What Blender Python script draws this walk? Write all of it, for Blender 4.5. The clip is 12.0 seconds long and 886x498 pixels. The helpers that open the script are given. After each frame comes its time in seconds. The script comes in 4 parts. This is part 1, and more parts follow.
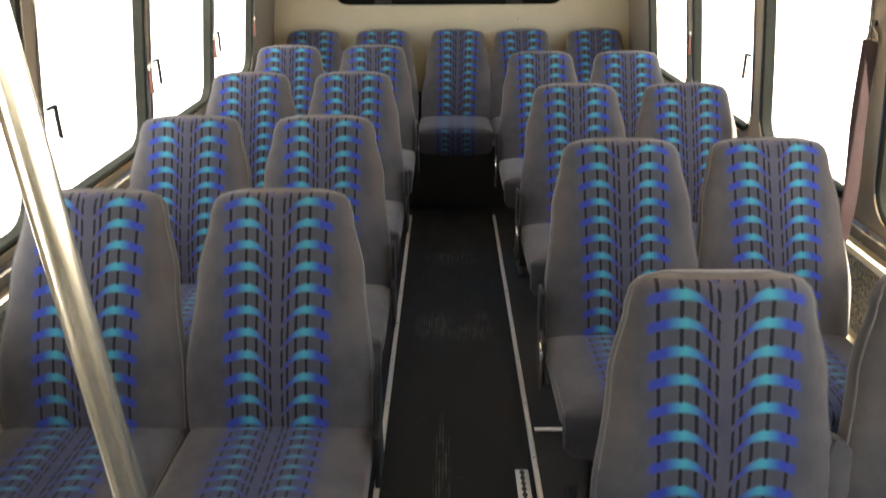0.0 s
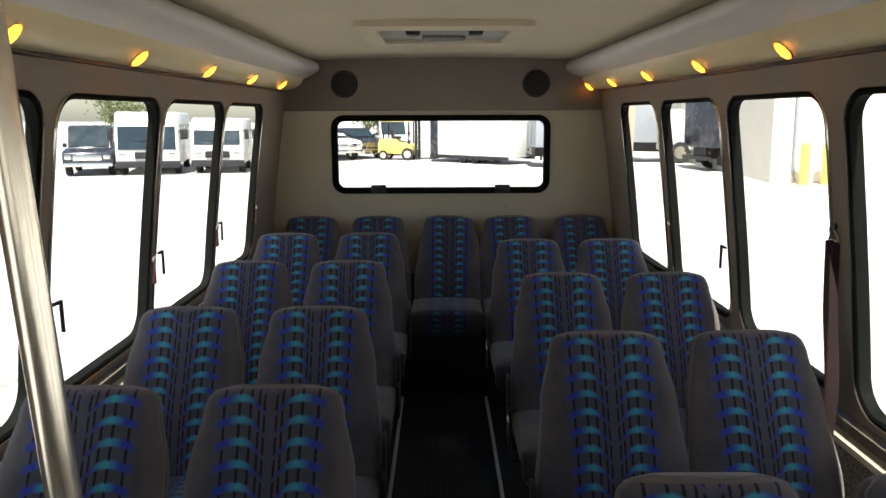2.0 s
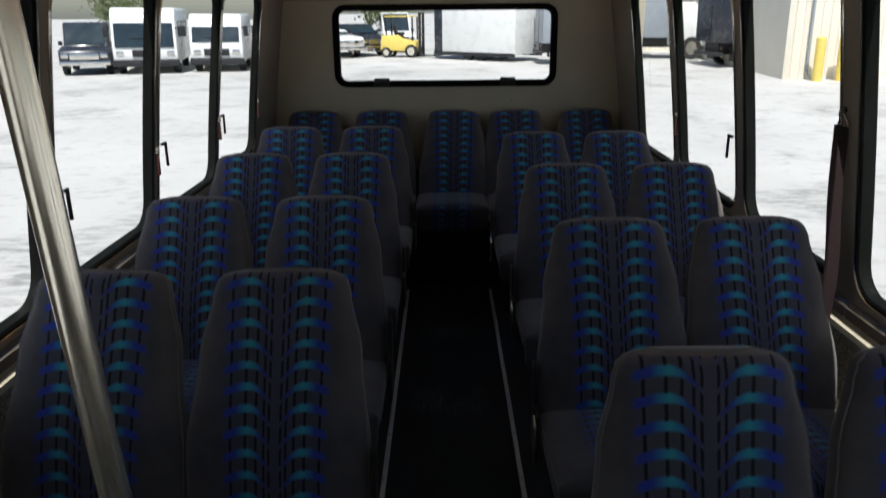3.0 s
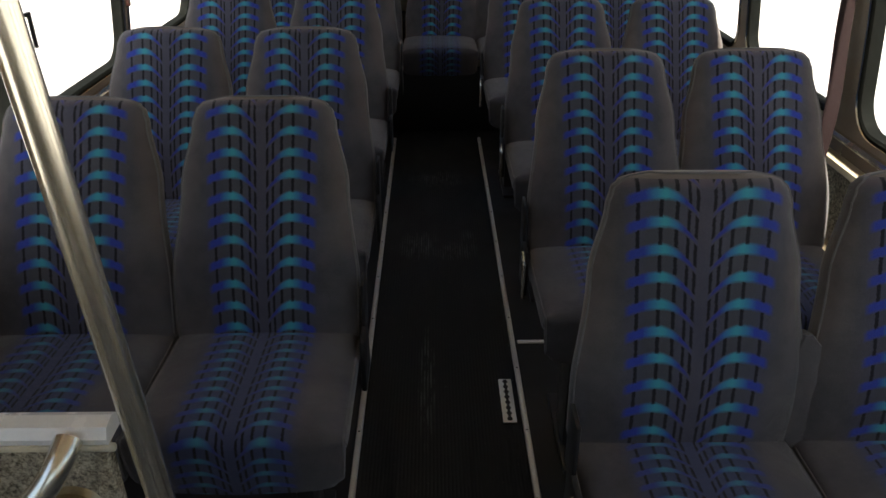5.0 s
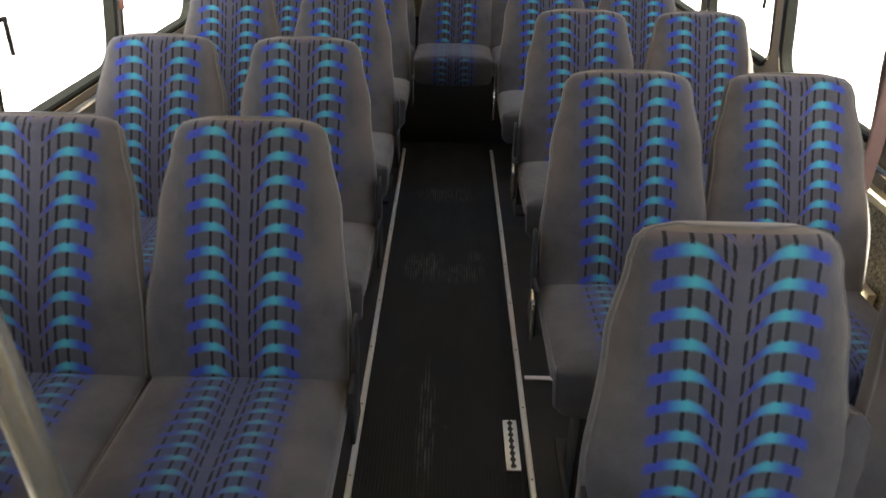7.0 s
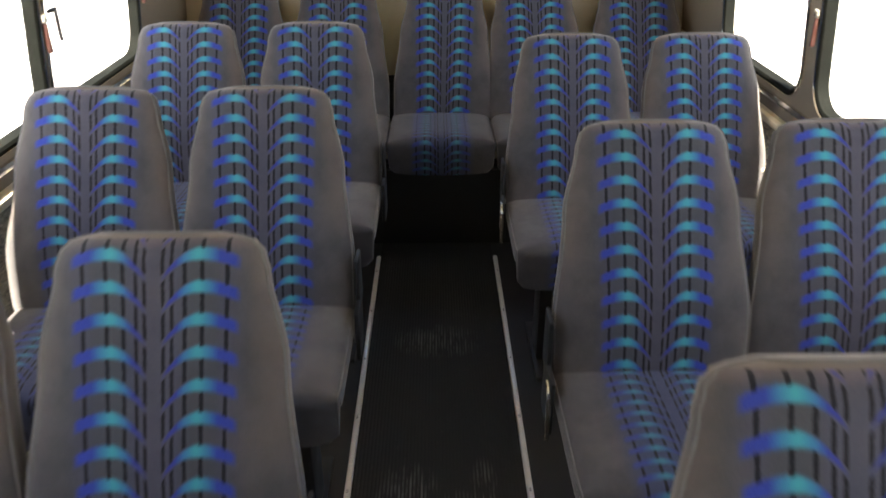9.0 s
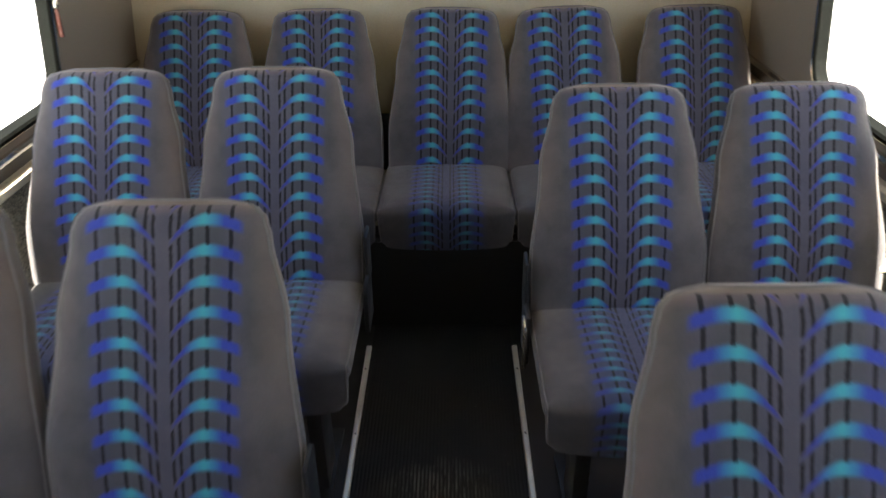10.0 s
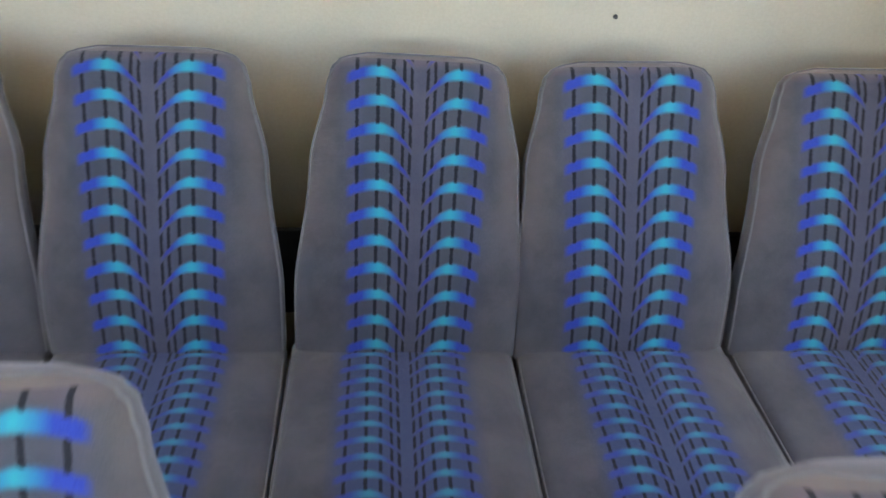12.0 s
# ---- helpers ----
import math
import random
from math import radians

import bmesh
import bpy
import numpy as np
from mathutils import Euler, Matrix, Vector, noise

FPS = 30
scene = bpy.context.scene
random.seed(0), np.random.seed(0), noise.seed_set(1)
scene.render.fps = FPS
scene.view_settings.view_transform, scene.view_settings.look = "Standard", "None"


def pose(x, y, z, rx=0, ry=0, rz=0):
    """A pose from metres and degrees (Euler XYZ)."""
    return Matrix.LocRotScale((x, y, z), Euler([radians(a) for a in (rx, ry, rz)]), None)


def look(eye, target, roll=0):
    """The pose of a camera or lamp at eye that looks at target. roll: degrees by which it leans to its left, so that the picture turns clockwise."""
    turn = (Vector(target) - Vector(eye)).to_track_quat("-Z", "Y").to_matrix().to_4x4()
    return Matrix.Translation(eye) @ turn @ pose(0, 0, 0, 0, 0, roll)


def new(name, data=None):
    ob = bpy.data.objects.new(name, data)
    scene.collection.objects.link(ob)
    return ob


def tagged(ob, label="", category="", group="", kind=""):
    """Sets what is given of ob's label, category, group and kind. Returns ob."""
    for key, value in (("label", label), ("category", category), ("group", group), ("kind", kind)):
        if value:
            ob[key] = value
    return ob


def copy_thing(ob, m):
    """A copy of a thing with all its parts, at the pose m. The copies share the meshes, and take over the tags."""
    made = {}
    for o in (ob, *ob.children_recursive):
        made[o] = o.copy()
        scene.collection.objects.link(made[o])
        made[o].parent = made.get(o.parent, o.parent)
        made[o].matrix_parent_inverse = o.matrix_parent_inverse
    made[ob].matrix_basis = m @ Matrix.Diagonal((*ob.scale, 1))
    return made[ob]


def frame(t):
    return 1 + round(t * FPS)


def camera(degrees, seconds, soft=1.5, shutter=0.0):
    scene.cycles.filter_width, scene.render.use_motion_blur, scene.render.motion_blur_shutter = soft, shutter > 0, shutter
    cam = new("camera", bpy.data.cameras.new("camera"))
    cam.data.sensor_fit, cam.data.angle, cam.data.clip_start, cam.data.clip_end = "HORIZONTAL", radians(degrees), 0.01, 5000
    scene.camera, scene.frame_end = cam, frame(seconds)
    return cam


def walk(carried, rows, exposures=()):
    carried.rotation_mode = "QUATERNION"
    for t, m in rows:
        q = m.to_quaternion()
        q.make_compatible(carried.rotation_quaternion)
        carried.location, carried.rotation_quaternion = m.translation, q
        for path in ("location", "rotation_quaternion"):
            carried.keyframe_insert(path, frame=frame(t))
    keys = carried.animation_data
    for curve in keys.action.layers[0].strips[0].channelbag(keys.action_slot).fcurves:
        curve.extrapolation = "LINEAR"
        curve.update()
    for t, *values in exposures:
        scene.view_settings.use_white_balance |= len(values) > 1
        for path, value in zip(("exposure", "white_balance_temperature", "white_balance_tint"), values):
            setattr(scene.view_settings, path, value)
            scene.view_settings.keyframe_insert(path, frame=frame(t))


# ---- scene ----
cam = camera(61.0, 12.0, soft=1.5, shutter=0.4)
PATH = [
    (0, (-0.031, 0.267, 1.599), (-0.042, 2.107, 0.815), -0.3),
    (0.5, (-0.029, 0.252, 1.636), (-0.041, 2.155, 1.022), -0.7),
    (1, (-0.026, 0.233, 1.664), (-0.015, 2.178, 1.2), -0.1),
    (1.5, (-0.021, 0.226, 1.674), (-0.017, 2.195, 1.323), -0.0),
    (2, (-0.022, 0.221, 1.678), (-0.014, 2.19, 1.326), -0.2),
    (2.5, (-0.023, 0.21, 1.669), (-0.016, 2.16, 1.227), 0.1),
    (3, (-0.02, 0.206, 1.639), (-0.027, 2.112, 1.033), -0.5),
    (3.5, (-0.019, 0.206, 1.598), (-0.008, 2.052, 0.828), -0.8),
    (5.5, (-0.029, 0.241, 1.553), (0.002, 2.001, 0.604), 0.3),
    (6, (-0.027, 0.254, 1.552), (0.001, 2.017, 0.609), 0.6),
    (6.5, (-0.019, 0.296, 1.549), (-0.014, 2.061, 0.609), 1.2),
    (8.5, (0.044, 1.272, 1.562), (0.017, 3.023, 0.596), 0.7),
    (9, (-0.003, 1.667, 1.565), (0.015, 3.432, 0.624), -0.1),
    (9.5, (0.008, 2.039, 1.55), (0.036, 3.815, 0.631), 0.4),
    (10, (0.042, 2.414, 1.567), (0.015, 4.161, 0.594), -0.8),
    (10.5, (-0.023, 2.821, 1.551), (0.043, 4.56, 0.565), 0.7),
    (11, (-0.017, 3.178, 1.526), (0.106, 4.907, 0.528), 2.4),
    (11.5, (0.002, 3.515, 1.54), (0.099, 5.197, 0.463), 2.9),
    (12, (-0.036, 3.856, 1.544), (0.145, 5.459, 0.362), 4.3),
]

EXPOSURES = [
    (0.0, 3.05, 7600, 10), (0.5, 2.7, 7500, 10), (1.0, 2.25, 7400, 10), (1.5, 1.8, 7000, 10), (2.0, 1.1, 6700, 10),
    (2.5, 0.35, 6300, 10), (3.0, 0.15, 6100, 10), (3.6, 0.05, 6000, 10), (5.3, 1.85, 7300, 10), (6.5, 2.8, 7500, 10),
    (8.5, 2.6, 7400, 10), (9.0, 2.9, 7400, 10), (9.5, 2.9, 7300, 10), (10.0, 2.85, 7000, 10), (10.5, 2.75, 6600, 10),
    (11.0, 3.25, 6350, 10), (11.5, 3.7, 6050, 10), (12.0, 3.75, 5900, 10),
]
walk(cam, [(t, look(eye, target, roll)) for t, eye, target, roll in PATH], EXPOSURES)

# ---- light ----
SUN_FROM = Vector((-0.01, -0.5, 0.86)).normalized()
world = bpy.data.worlds.new("sky")
scene.world = world
world.use_nodes = True
wn = world.node_tree.nodes
sky = wn.new("ShaderNodeTexSky")
sky.sky_type = "NISHITA"
sky.sun_disc = False
sky.sun_elevation = math.asin(SUN_FROM.z)
sky.sun_rotation = math.atan2(SUN_FROM.x, SUN_FROM.y)
world.node_tree.links.new(sky.outputs[0], wn["Background"].inputs[0])
wn["Background"].inputs[1].default_value = 0.08
sun = new("sun", bpy.data.lights.new("sun", "SUN"))
sun.data.energy = 5.0
sun.data.angle = radians(0.5)
sun.data.color = (1.0, 0.95, 0.87)
sun.matrix_world = look(SUN_FROM * 60, (0, 0, 0))

# ---- materials ----


class Nodes:
    """Short helper for building a node material."""

    def __init__(self, name, color=(0.5, 0.5, 0.5), rough=0.6, metal=0.0, spec=0.5):
        self.mat = bpy.data.materials.new(name)
        self.mat.use_nodes = True
        self.tree = self.mat.node_tree
        self.bsdf = self.tree.nodes["Principled BSDF"]
        self.set("Base Color", (*color, 1))
        self.set("Roughness", rough)
        self.set("Metallic", metal)
        self.set("Specular IOR Level", spec)

    def set(self, key, value):
        if isinstance(value, bpy.types.NodeSocket):
            self.tree.links.new(value, self.bsdf.inputs[key])
        else:
            self.bsdf.inputs[key].default_value = value

    def node(self, kind, **inputs):
        n = self.tree.nodes.new(kind)
        for key, value in inputs.items():
            self.put(n.inputs[key.replace("_", " ")], value)
        return n

    def put(self, socket, value):
        if isinstance(value, bpy.types.NodeSocket):
            self.tree.links.new(value, socket)
        else:
            socket.default_value = value

    def math(self, op, a, b=0.0, c=0.0):
        n = self.tree.nodes.new("ShaderNodeMath")
        n.operation = op
        for socket, value in zip(n.inputs, (a, b, c)):
            self.put(socket, value)
        return n.outputs[0]

    def ramp(self, x, lo, hi, to0=0.0, to1=1.0):
        n = self.tree.nodes.new("ShaderNodeMapRange")
        for socket, value in zip(n.inputs, (x, lo, hi, to0, to1)):
            self.put(socket, value)
        return n.outputs[0]

    def mix(self, f, a, b):
        n = self.tree.nodes.new("ShaderNodeMix")
        n.data_type = "RGBA"
        self.put(n.inputs[0], f)
        self.put(n.inputs[6], a if isinstance(a, bpy.types.NodeSocket) else (*a, 1))
        self.put(n.inputs[7], b if isinstance(b, bpy.types.NodeSocket) else (*b, 1))
        return n.outputs[2]

    def coords(self, which="Object"):
        return self.tree.nodes.new("ShaderNodeTexCoord").outputs[which]

    def noise(self, scale, detail=3.0, rough=0.6, vector=None, stretch=None):
        v = vector or self.coords()
        if stretch:
            m = self.tree.nodes.new("ShaderNodeMapping")
            self.put(m.inputs[0], v)
            m.inputs[3].default_value = stretch
            v = m.outputs[0]
        n = self.tree.nodes.new("ShaderNodeTexNoise")
        self.put(n.inputs["Vector"], v)
        n.inputs["Scale"].default_value = scale
        n.inputs["Detail"].default_value = detail
        n.inputs["Roughness"].default_value = rough
        return n.outputs[0]

    def bump(self, height, strength=0.3, distance=0.002):
        n = self.tree.nodes.new("ShaderNodeBump")
        n.inputs["Strength"].default_value = strength
        n.inputs["Distance"].default_value = distance
        self.put(n.inputs["Height"], height)
        self.set("Normal", n.outputs[0])


def plain(name, color, rough=0.6, metal=0.0, vary=0.25, scale=9.0, bump=0.15, fine=160.0, spec=0.5):
    """A painted or moulded surface: soft cloudy stains, fine grain, uneven gloss."""
    k = Nodes(name, color, rough, metal, spec)
    big, small = k.noise(scale, 4.0), k.noise(fine, 2.0)
    f = k.math("ADD", k.math("MULTIPLY", big, 0.7), k.math("MULTIPLY", small, 0.3))
    dark = tuple(c * (1 - vary) for c in color)
    light = tuple(min(1.0, c * (1 + vary * 0.6)) for c in color)
    k.set("Base Color", k.mix(k.ramp(f, 0.3, 0.7), dark, light))
    k.set("Roughness", k.ramp(big, 0.3, 0.7, max(0.02, rough - 0.08), min(1.0, rough + 0.08)))
    if bump:
        k.bump(small, bump, 0.0015)
    return k.mat


def seat_fabric():
    """Grey plush with two columns of woven blue and turquoise arches and black ticks."""
    k = Nodes("seat_fabric", (0.2, 0.2, 0.21), 0.85, 0.0, 0.25)
    uv = k.tree.nodes.new("ShaderNodeUVMap")
    sep = k.tree.nodes.new("ShaderNodeSeparateXYZ")
    k.put(sep.inputs[0], uv.outputs[0])
    u, v = sep.outputs[0], sep.outputs[1]
    weave = k.noise(700.0, 2.0)
    wob = k.math("MULTIPLY", k.math("SUBTRACT", k.noise(300.0, 2.0), 0.5), 0.005)
    a = k.math("ADD", k.math("MULTIPLY", k.math("ABSOLUTE", u), k.ramp(v, 0.0, 0.5, 0.99, 0.9)), wob)
    back = k.math("GREATER_THAN", v, -0.03)
    out = k.math("MAXIMUM", k.math("SUBTRACT", a, 0.064), 0.0)
    inn = k.math("MAXIMUM", k.math("SUBTRACT", 0.06, a), 0.0)
    drop = k.math("ADD", k.math("MULTIPLY", k.math("MULTIPLY", out, out), 5.2), k.math("MULTIPLY", k.math("MULTIPLY", inn, inn), 13.5))
    drop = k.math("ADD", k.math("MULTIPLY", drop, k.ramp(back, 0.0, 1.0, 0.8, 1.0)), k.math("MULTIPLY", wob, 0.8))
    period = k.ramp(back, 0.0, 1.0, 0.0355, 0.0506)
    phase = k.math("FRACT", k.math("DIVIDE", k.math("ADD", k.math("ADD", v, drop), 4.5587), period))
    # woven arches: full at the crown, square at the outer end, thinning to the middle of the seat
    thick = k.math("SUBTRACT", k.ramp(a, 0.012, 0.062, 0.19, 0.45), k.ramp(a, 0.08, 0.12, 0.0, 0.02))
    panel = k.math("MULTIPLY", k.math("LESS_THAN", v, 0.537), k.math("GREATER_THAN", v, -0.6))
    inside = k.math("MULTIPLY", k.ramp(a, 0.111, 0.121, 1.0, 0.0), k.ramp(a, 0.009, 0.02))
    band = k.math("MULTIPLY", k.ramp(k.math("SUBTRACT", thick, phase), -0.06, 0.07), k.ramp(phase, 0.0, 0.14))
    band = k.math("MULTIPLY", band, k.math("MULTIPLY", inside, panel))
    cyan = k.ramp(k.math("ABSOLUTE", k.math("SUBTRACT", a, 0.061)), 0.002, 0.03, 1.0, 0.0)
    blue = k.mix(k.ramp(weave, 0.3, 0.7), (0.011, 0.029, 0.28), (0.024, 0.06, 0.43))
    blue = k.mix(k.ramp(a, 0.015, 0.045), (0.028, 0.036, 0.26), blue)
    dye = k.mix(cyan, blue, (0.034, 0.34, 0.42))
    dye = k.mix(k.math("MULTIPLY", k.ramp(weave, 0.35, 0.75), 0.12), dye, (0.05, 0.055, 0.075))
    wear, grain, cloud = k.noise(6.0, 4.0), k.noise(520.0, 3.0, 0.75), k.noise(28.0, 4.0, 0.7)
    grey = k.mix(k.ramp(wear, 0.3, 0.72), (0.055, 0.053, 0.059), (0.112, 0.106, 0.108))
    grey = k.mix(k.math("MULTIPLY", k.ramp(cloud, 0.4, 0.7), 0.3), grey, (0.115, 0.106, 0.105))
    grey = k.mix(k.math("MULTIPLY", k.ramp(grain, 0.35, 0.7), 0.45), grey, (0.036, 0.036, 0.042))
    # brownish heads and shoulders, their lit rim put into the colour
    lit_rim = k.math("MAXIMUM", k.ramp(v, 0.518, 0.54), k.math("MULTIPLY", k.ramp(k.math("ABSOLUTE", u), 0.14, 0.2), k.ramp(v, 0.15, 0.35)))
    lit_rim = k.math("MULTIPLY", lit_rim, k.ramp(wear, 0.25, 0.65, 0.4, 0.9))
    grey = k.mix(lit_rim, grey, (0.175, 0.14, 0.12))
    tint = k.math("MULTIPLY", k.math("MULTIPLY", k.ramp(a, 0.095, 0.135, 1.0, 0.0), panel), k.ramp(back, 0.0, 1.0, 0.7, 0.28))
    grey = k.mix(tint, grey, k.mix(back, (0.036, 0.05, 0.125), (0.038, 0.042, 0.118)))
    olive = k.math("MULTIPLY", k.math("MULTIPLY", k.ramp(k.math("ABSOLUTE", k.math("SUBTRACT", a, 0.066)), 0.02, 0.035, 1.0, 0.0), panel), k.math("MULTIPLY", back, 0.35))
    grey = k.mix(olive, grey, (0.062, 0.062, 0.055))
    colour = k.mix(k.math("MULTIPLY", band, k.ramp(back, 0.0, 1.0, 0.5, 0.92)), grey, dye)
    ticks = None
    dash = k.math("MAXIMUM", k.math("GREATER_THAN", phase, 0.4), k.math("LESS_THAN", phase, 0.05))
    long = k.math("GREATER_THAN", phase, 0.24)
    for at, wide, shown in ((0.101, 0.0025, dash), (0.067, 0.0026, dash), (0.043, 0.0025, dash), (0.025, 0.0022, long), (0.013, 0.0022, long)):
        line = k.ramp(k.math("ABSOLUTE", k.math("SUBTRACT", a, at)), wide * 0.8, wide * 1.5, 1.0, 0.0)
        line = k.math("MULTIPLY", line, shown)
        ticks = line if ticks is None else k.math("MAXIMUM", ticks, line)
    ticks = k.math("MULTIPLY", k.math("MULTIPLY", ticks, panel), k.ramp(band, 0.3, 0.8, 0.97, 0.5))
    colour = k.mix(ticks, colour, (0.009, 0.009, 0.013))
    k.set("Base Color", colour)
    k.set("Sheen Weight", 0.25)
    k.set("Sheen Roughness", 0.45)
    k.bump(k.math("ADD", k.math("MULTIPLY", grain, 0.6), k.math("MULTIPLY", cloud, 1.6)), 0.45, 0.003)
    return k.mat


def aisle_rubber():
    """Black ribbed rubber matting, grey with dust, with a chalky scuff."""
    k = Nodes("aisle_rubber", (0.02, 0.021, 0.022), 0.55)
    xyz = k.tree.nodes.new("ShaderNodeSeparateXYZ")
    k.put(xyz.inputs[0], k.coords())
    x, y = xyz.outputs[0], xyz.outputs[1]
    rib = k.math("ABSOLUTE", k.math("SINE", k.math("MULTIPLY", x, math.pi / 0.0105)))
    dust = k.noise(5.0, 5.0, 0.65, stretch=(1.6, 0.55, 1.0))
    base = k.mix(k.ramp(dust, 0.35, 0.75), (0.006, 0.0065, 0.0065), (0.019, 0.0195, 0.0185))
    # shade in the grooves between ribs is put into the colour
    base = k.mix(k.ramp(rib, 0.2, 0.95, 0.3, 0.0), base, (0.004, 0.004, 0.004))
    speck = k.noise(60.0, 3.0)
    near = None
    for cx, cy, rx, ry in ((-0.09, 3.16, 0.09, 0.13), (0.05, 3.1, 0.07, 0.08), (0.125, 3.17, 0.04, 0.13), (-0.05, 2.2, 0.03, 0.3), (0.0, 3.9, 0.15, 0.1)):
        dx, dy = k.math("DIVIDE", k.math("SUBTRACT", x, cx), rx), k.math("DIVIDE", k.math("SUBTRACT", y, cy), ry)
        d = k.math("ADD", k.math("MULTIPLY", dx, dx), k.math("MULTIPLY", dy, dy))
        m = k.ramp(d, 0.2, 1.3, 1.0, 0.0)
        near = m if near is None else k.math("MAXIMUM", near, m)
    streak = k.noise(16.0, 4.0, 0.7, stretch=(3.0, 0.6, 1.0))
    scuff = k.math("MULTIPLY", k.math("MULTIPLY", near, k.ramp(streak, 0.42, 0.6)), k.ramp(rib, 0.45, 0.9))
    base = k.mix(k.math("MULTIPLY", scuff, 0.5), base, (0.2, 0.205, 0.2))
    base = k.mix(k.math("MULTIPLY", k.ramp(speck, 0.66, 0.8), 0.25), base, (0.2, 0.19, 0.17))
    k.set("Base Color", base)
    k.set("Roughness", k.ramp(dust, 0.3, 0.8, 0.5, 0.8))
    k.set("Specular IOR Level", 0.3)
    k.bump(rib, 0.5, 0.002)
    return k.mat


def carpet():
    """Speckled grey-brown carpet on the lower walls and the modesty panel."""
    k = Nodes("wall_carpet", (0.2, 0.19, 0.17), 0.95, 0.0, 0.15)
    a, b = k.noise(115.0, 3.0, 0.85), k.noise(30.0, 4.0)
    c = k.mix(k.ramp(a, 0.36, 0.64), (0.075, 0.064, 0.045), (0.58, 0.51, 0.38))
    c = k.mix(k.math("MULTIPLY", k.ramp(b, 0.35, 0.7), 0.4), c, (0.26, 0.245, 0.215))
    k.set("Base Color", c)
    k.bump(a, 0.8, 0.004)
    return k.mat


def concrete():
    """Pale sun-bleached tarmac of the yard."""
    k = Nodes("yard_tarmac", (0.3, 0.29, 0.27), 0.9)
    a, b, c = k.noise(0.18, 5.0, 0.65), k.noise(3.0, 5.0, 0.7), k.noise(60.0, 2.0)
    col = k.mix(k.ramp(a, 0.32, 0.7), (0.5, 0.49, 0.46), (0.64, 0.625, 0.595))
    col = k.mix(k.math("MULTIPLY", k.ramp(b, 0.55, 0.75), 0.5), col, (0.17, 0.165, 0.155))
    col = k.mix(k.math("MULTIPLY", k.ramp(c, 0.3, 0.7), 0.3), col, (0.4, 0.385, 0.36))
    # broken, darker patches with loose pale grit
    patch, grit = k.noise(0.42, 3.0, 0.6), k.noise(5.0, 4.0, 0.75, stretch=(0.5, 1.4, 1.0))
    col = k.mix(k.math("MULTIPLY", k.ramp(patch, 0.53, 0.62), k.ramp(grit, 0.4, 0.56, 0.6, 0.05)), col, (0.13, 0.13, 0.125))
    k.set("Base Color", col)
    k.bump(b, 0.4, 0.02)
    return k.mat


def glass(name, color, rough=0.0):
    """Clear pane."""
    k = Nodes(name, color, rough)
    k.set("Transmission Weight", 1.0)
    k.set("IOR", 1.01)
    k.set("Specular IOR Level", 0.5)
    return k.mat


def brushed_steel():
    """Satin stainless tube, a little warm."""
    k = Nodes("stainless_steel", (0.86, 0.81, 0.7), 0.2, 0.92)
    k.set("Roughness", k.ramp(k.noise(5.0, 2.0), 0.3, 0.7, 0.2, 0.25))
    k.set("Base Color", k.mix(k.ramp(k.noise(3.0, 3.0), 0.35, 0.65), (0.84, 0.79, 0.67), (0.88, 0.83, 0.72)))
    return k.mat


def glow(name, color, strength):
    k = Nodes(name, color, 0.4)
    k.set("Emission Color", (*color, 1))
    k.set("Emission Strength", strength)
    return k.mat


FABRIC = seat_fabric()
RUBBER_FLOOR = aisle_rubber()
CARPET = carpet()
TARMAC = concrete()
PANE = glass("window_glass", (0.93, 0.96, 0.95))
SIDE_FLOOR = plain("dark_floor_vinyl", (0.01, 0.0105, 0.011), 0.55, vary=0.4, scale=6.0)
WALL_VINYL = plain("brown_wall_vinyl", (0.2, 0.16, 0.122), 0.7, vary=0.14, scale=3.0, bump=0.25)
REAR_VINYL = plain("rear_wall_vinyl", (0.45, 0.41, 0.315), 0.65, vary=0.14, scale=2.5, bump=0.2)
CEILING = plain("cream_headliner", (0.51, 0.445, 0.32), 0.85, vary=0.1, scale=2.0, bump=0.25)
COVE = plain("cove_plastic", (0.5, 0.49, 0.45), 0.45, vary=0.08, scale=2.5, bump=0.05)
COVE_STRIP = plain("cream_lamp_strip", (0.7, 0.6, 0.36), 0.4, vary=0.1, scale=3.0, bump=0.05)
ALU = plain("brushed_aluminium", (0.84, 0.84, 0.82), 0.42, 0.6, vary=0.05, scale=14.0, bump=0.0)
RAIL_CREAM = plain("cream_seat_rail", (0.66, 0.6, 0.46), 0.35, 0.0, vary=0.2, scale=12.0)
STEEL = brushed_steel()
RAIL_WHITE = plain("white_enamelled_rail", (0.8, 0.8, 0.79), 0.25, 0.0, vary=0.08, scale=14.0, bump=0.02)
BRASS = plain("brassy_casting", (0.5, 0.42, 0.28), 0.35, 1.0, vary=0.3, scale=30.0)
CHROME = plain("chrome_trim", (0.72, 0.7, 0.66), 0.16, 1.0, vary=0.12, scale=20.0, bump=0.03)
GASKET = plain("black_rubber", (0.007, 0.008, 0.007), 0.8, vary=0.3, scale=20.0, spec=0.06)
BLACK = plain("black_plastic", (0.014, 0.014, 0.015), 0.5, vary=0.3, scale=20.0)
FRAME_DARK = plain("dark_seat_frame", (0.035, 0.035, 0.037), 0.45, 0.4, vary=0.3, scale=15.0)
BELT = plain("maroon_webbing", (0.022, 0.009, 0.01), 0.8, vary=0.3, scale=60.0, bump=0.4)
RED = plain("red_latch_paint", (0.05, 0.018, 0.014), 0.4, vary=0.2, scale=40.0)
GRILLE = plain("speaker_cloth", (0.02, 0.019, 0.018), 0.9, vary=0.3, scale=120.0, bump=0.5)
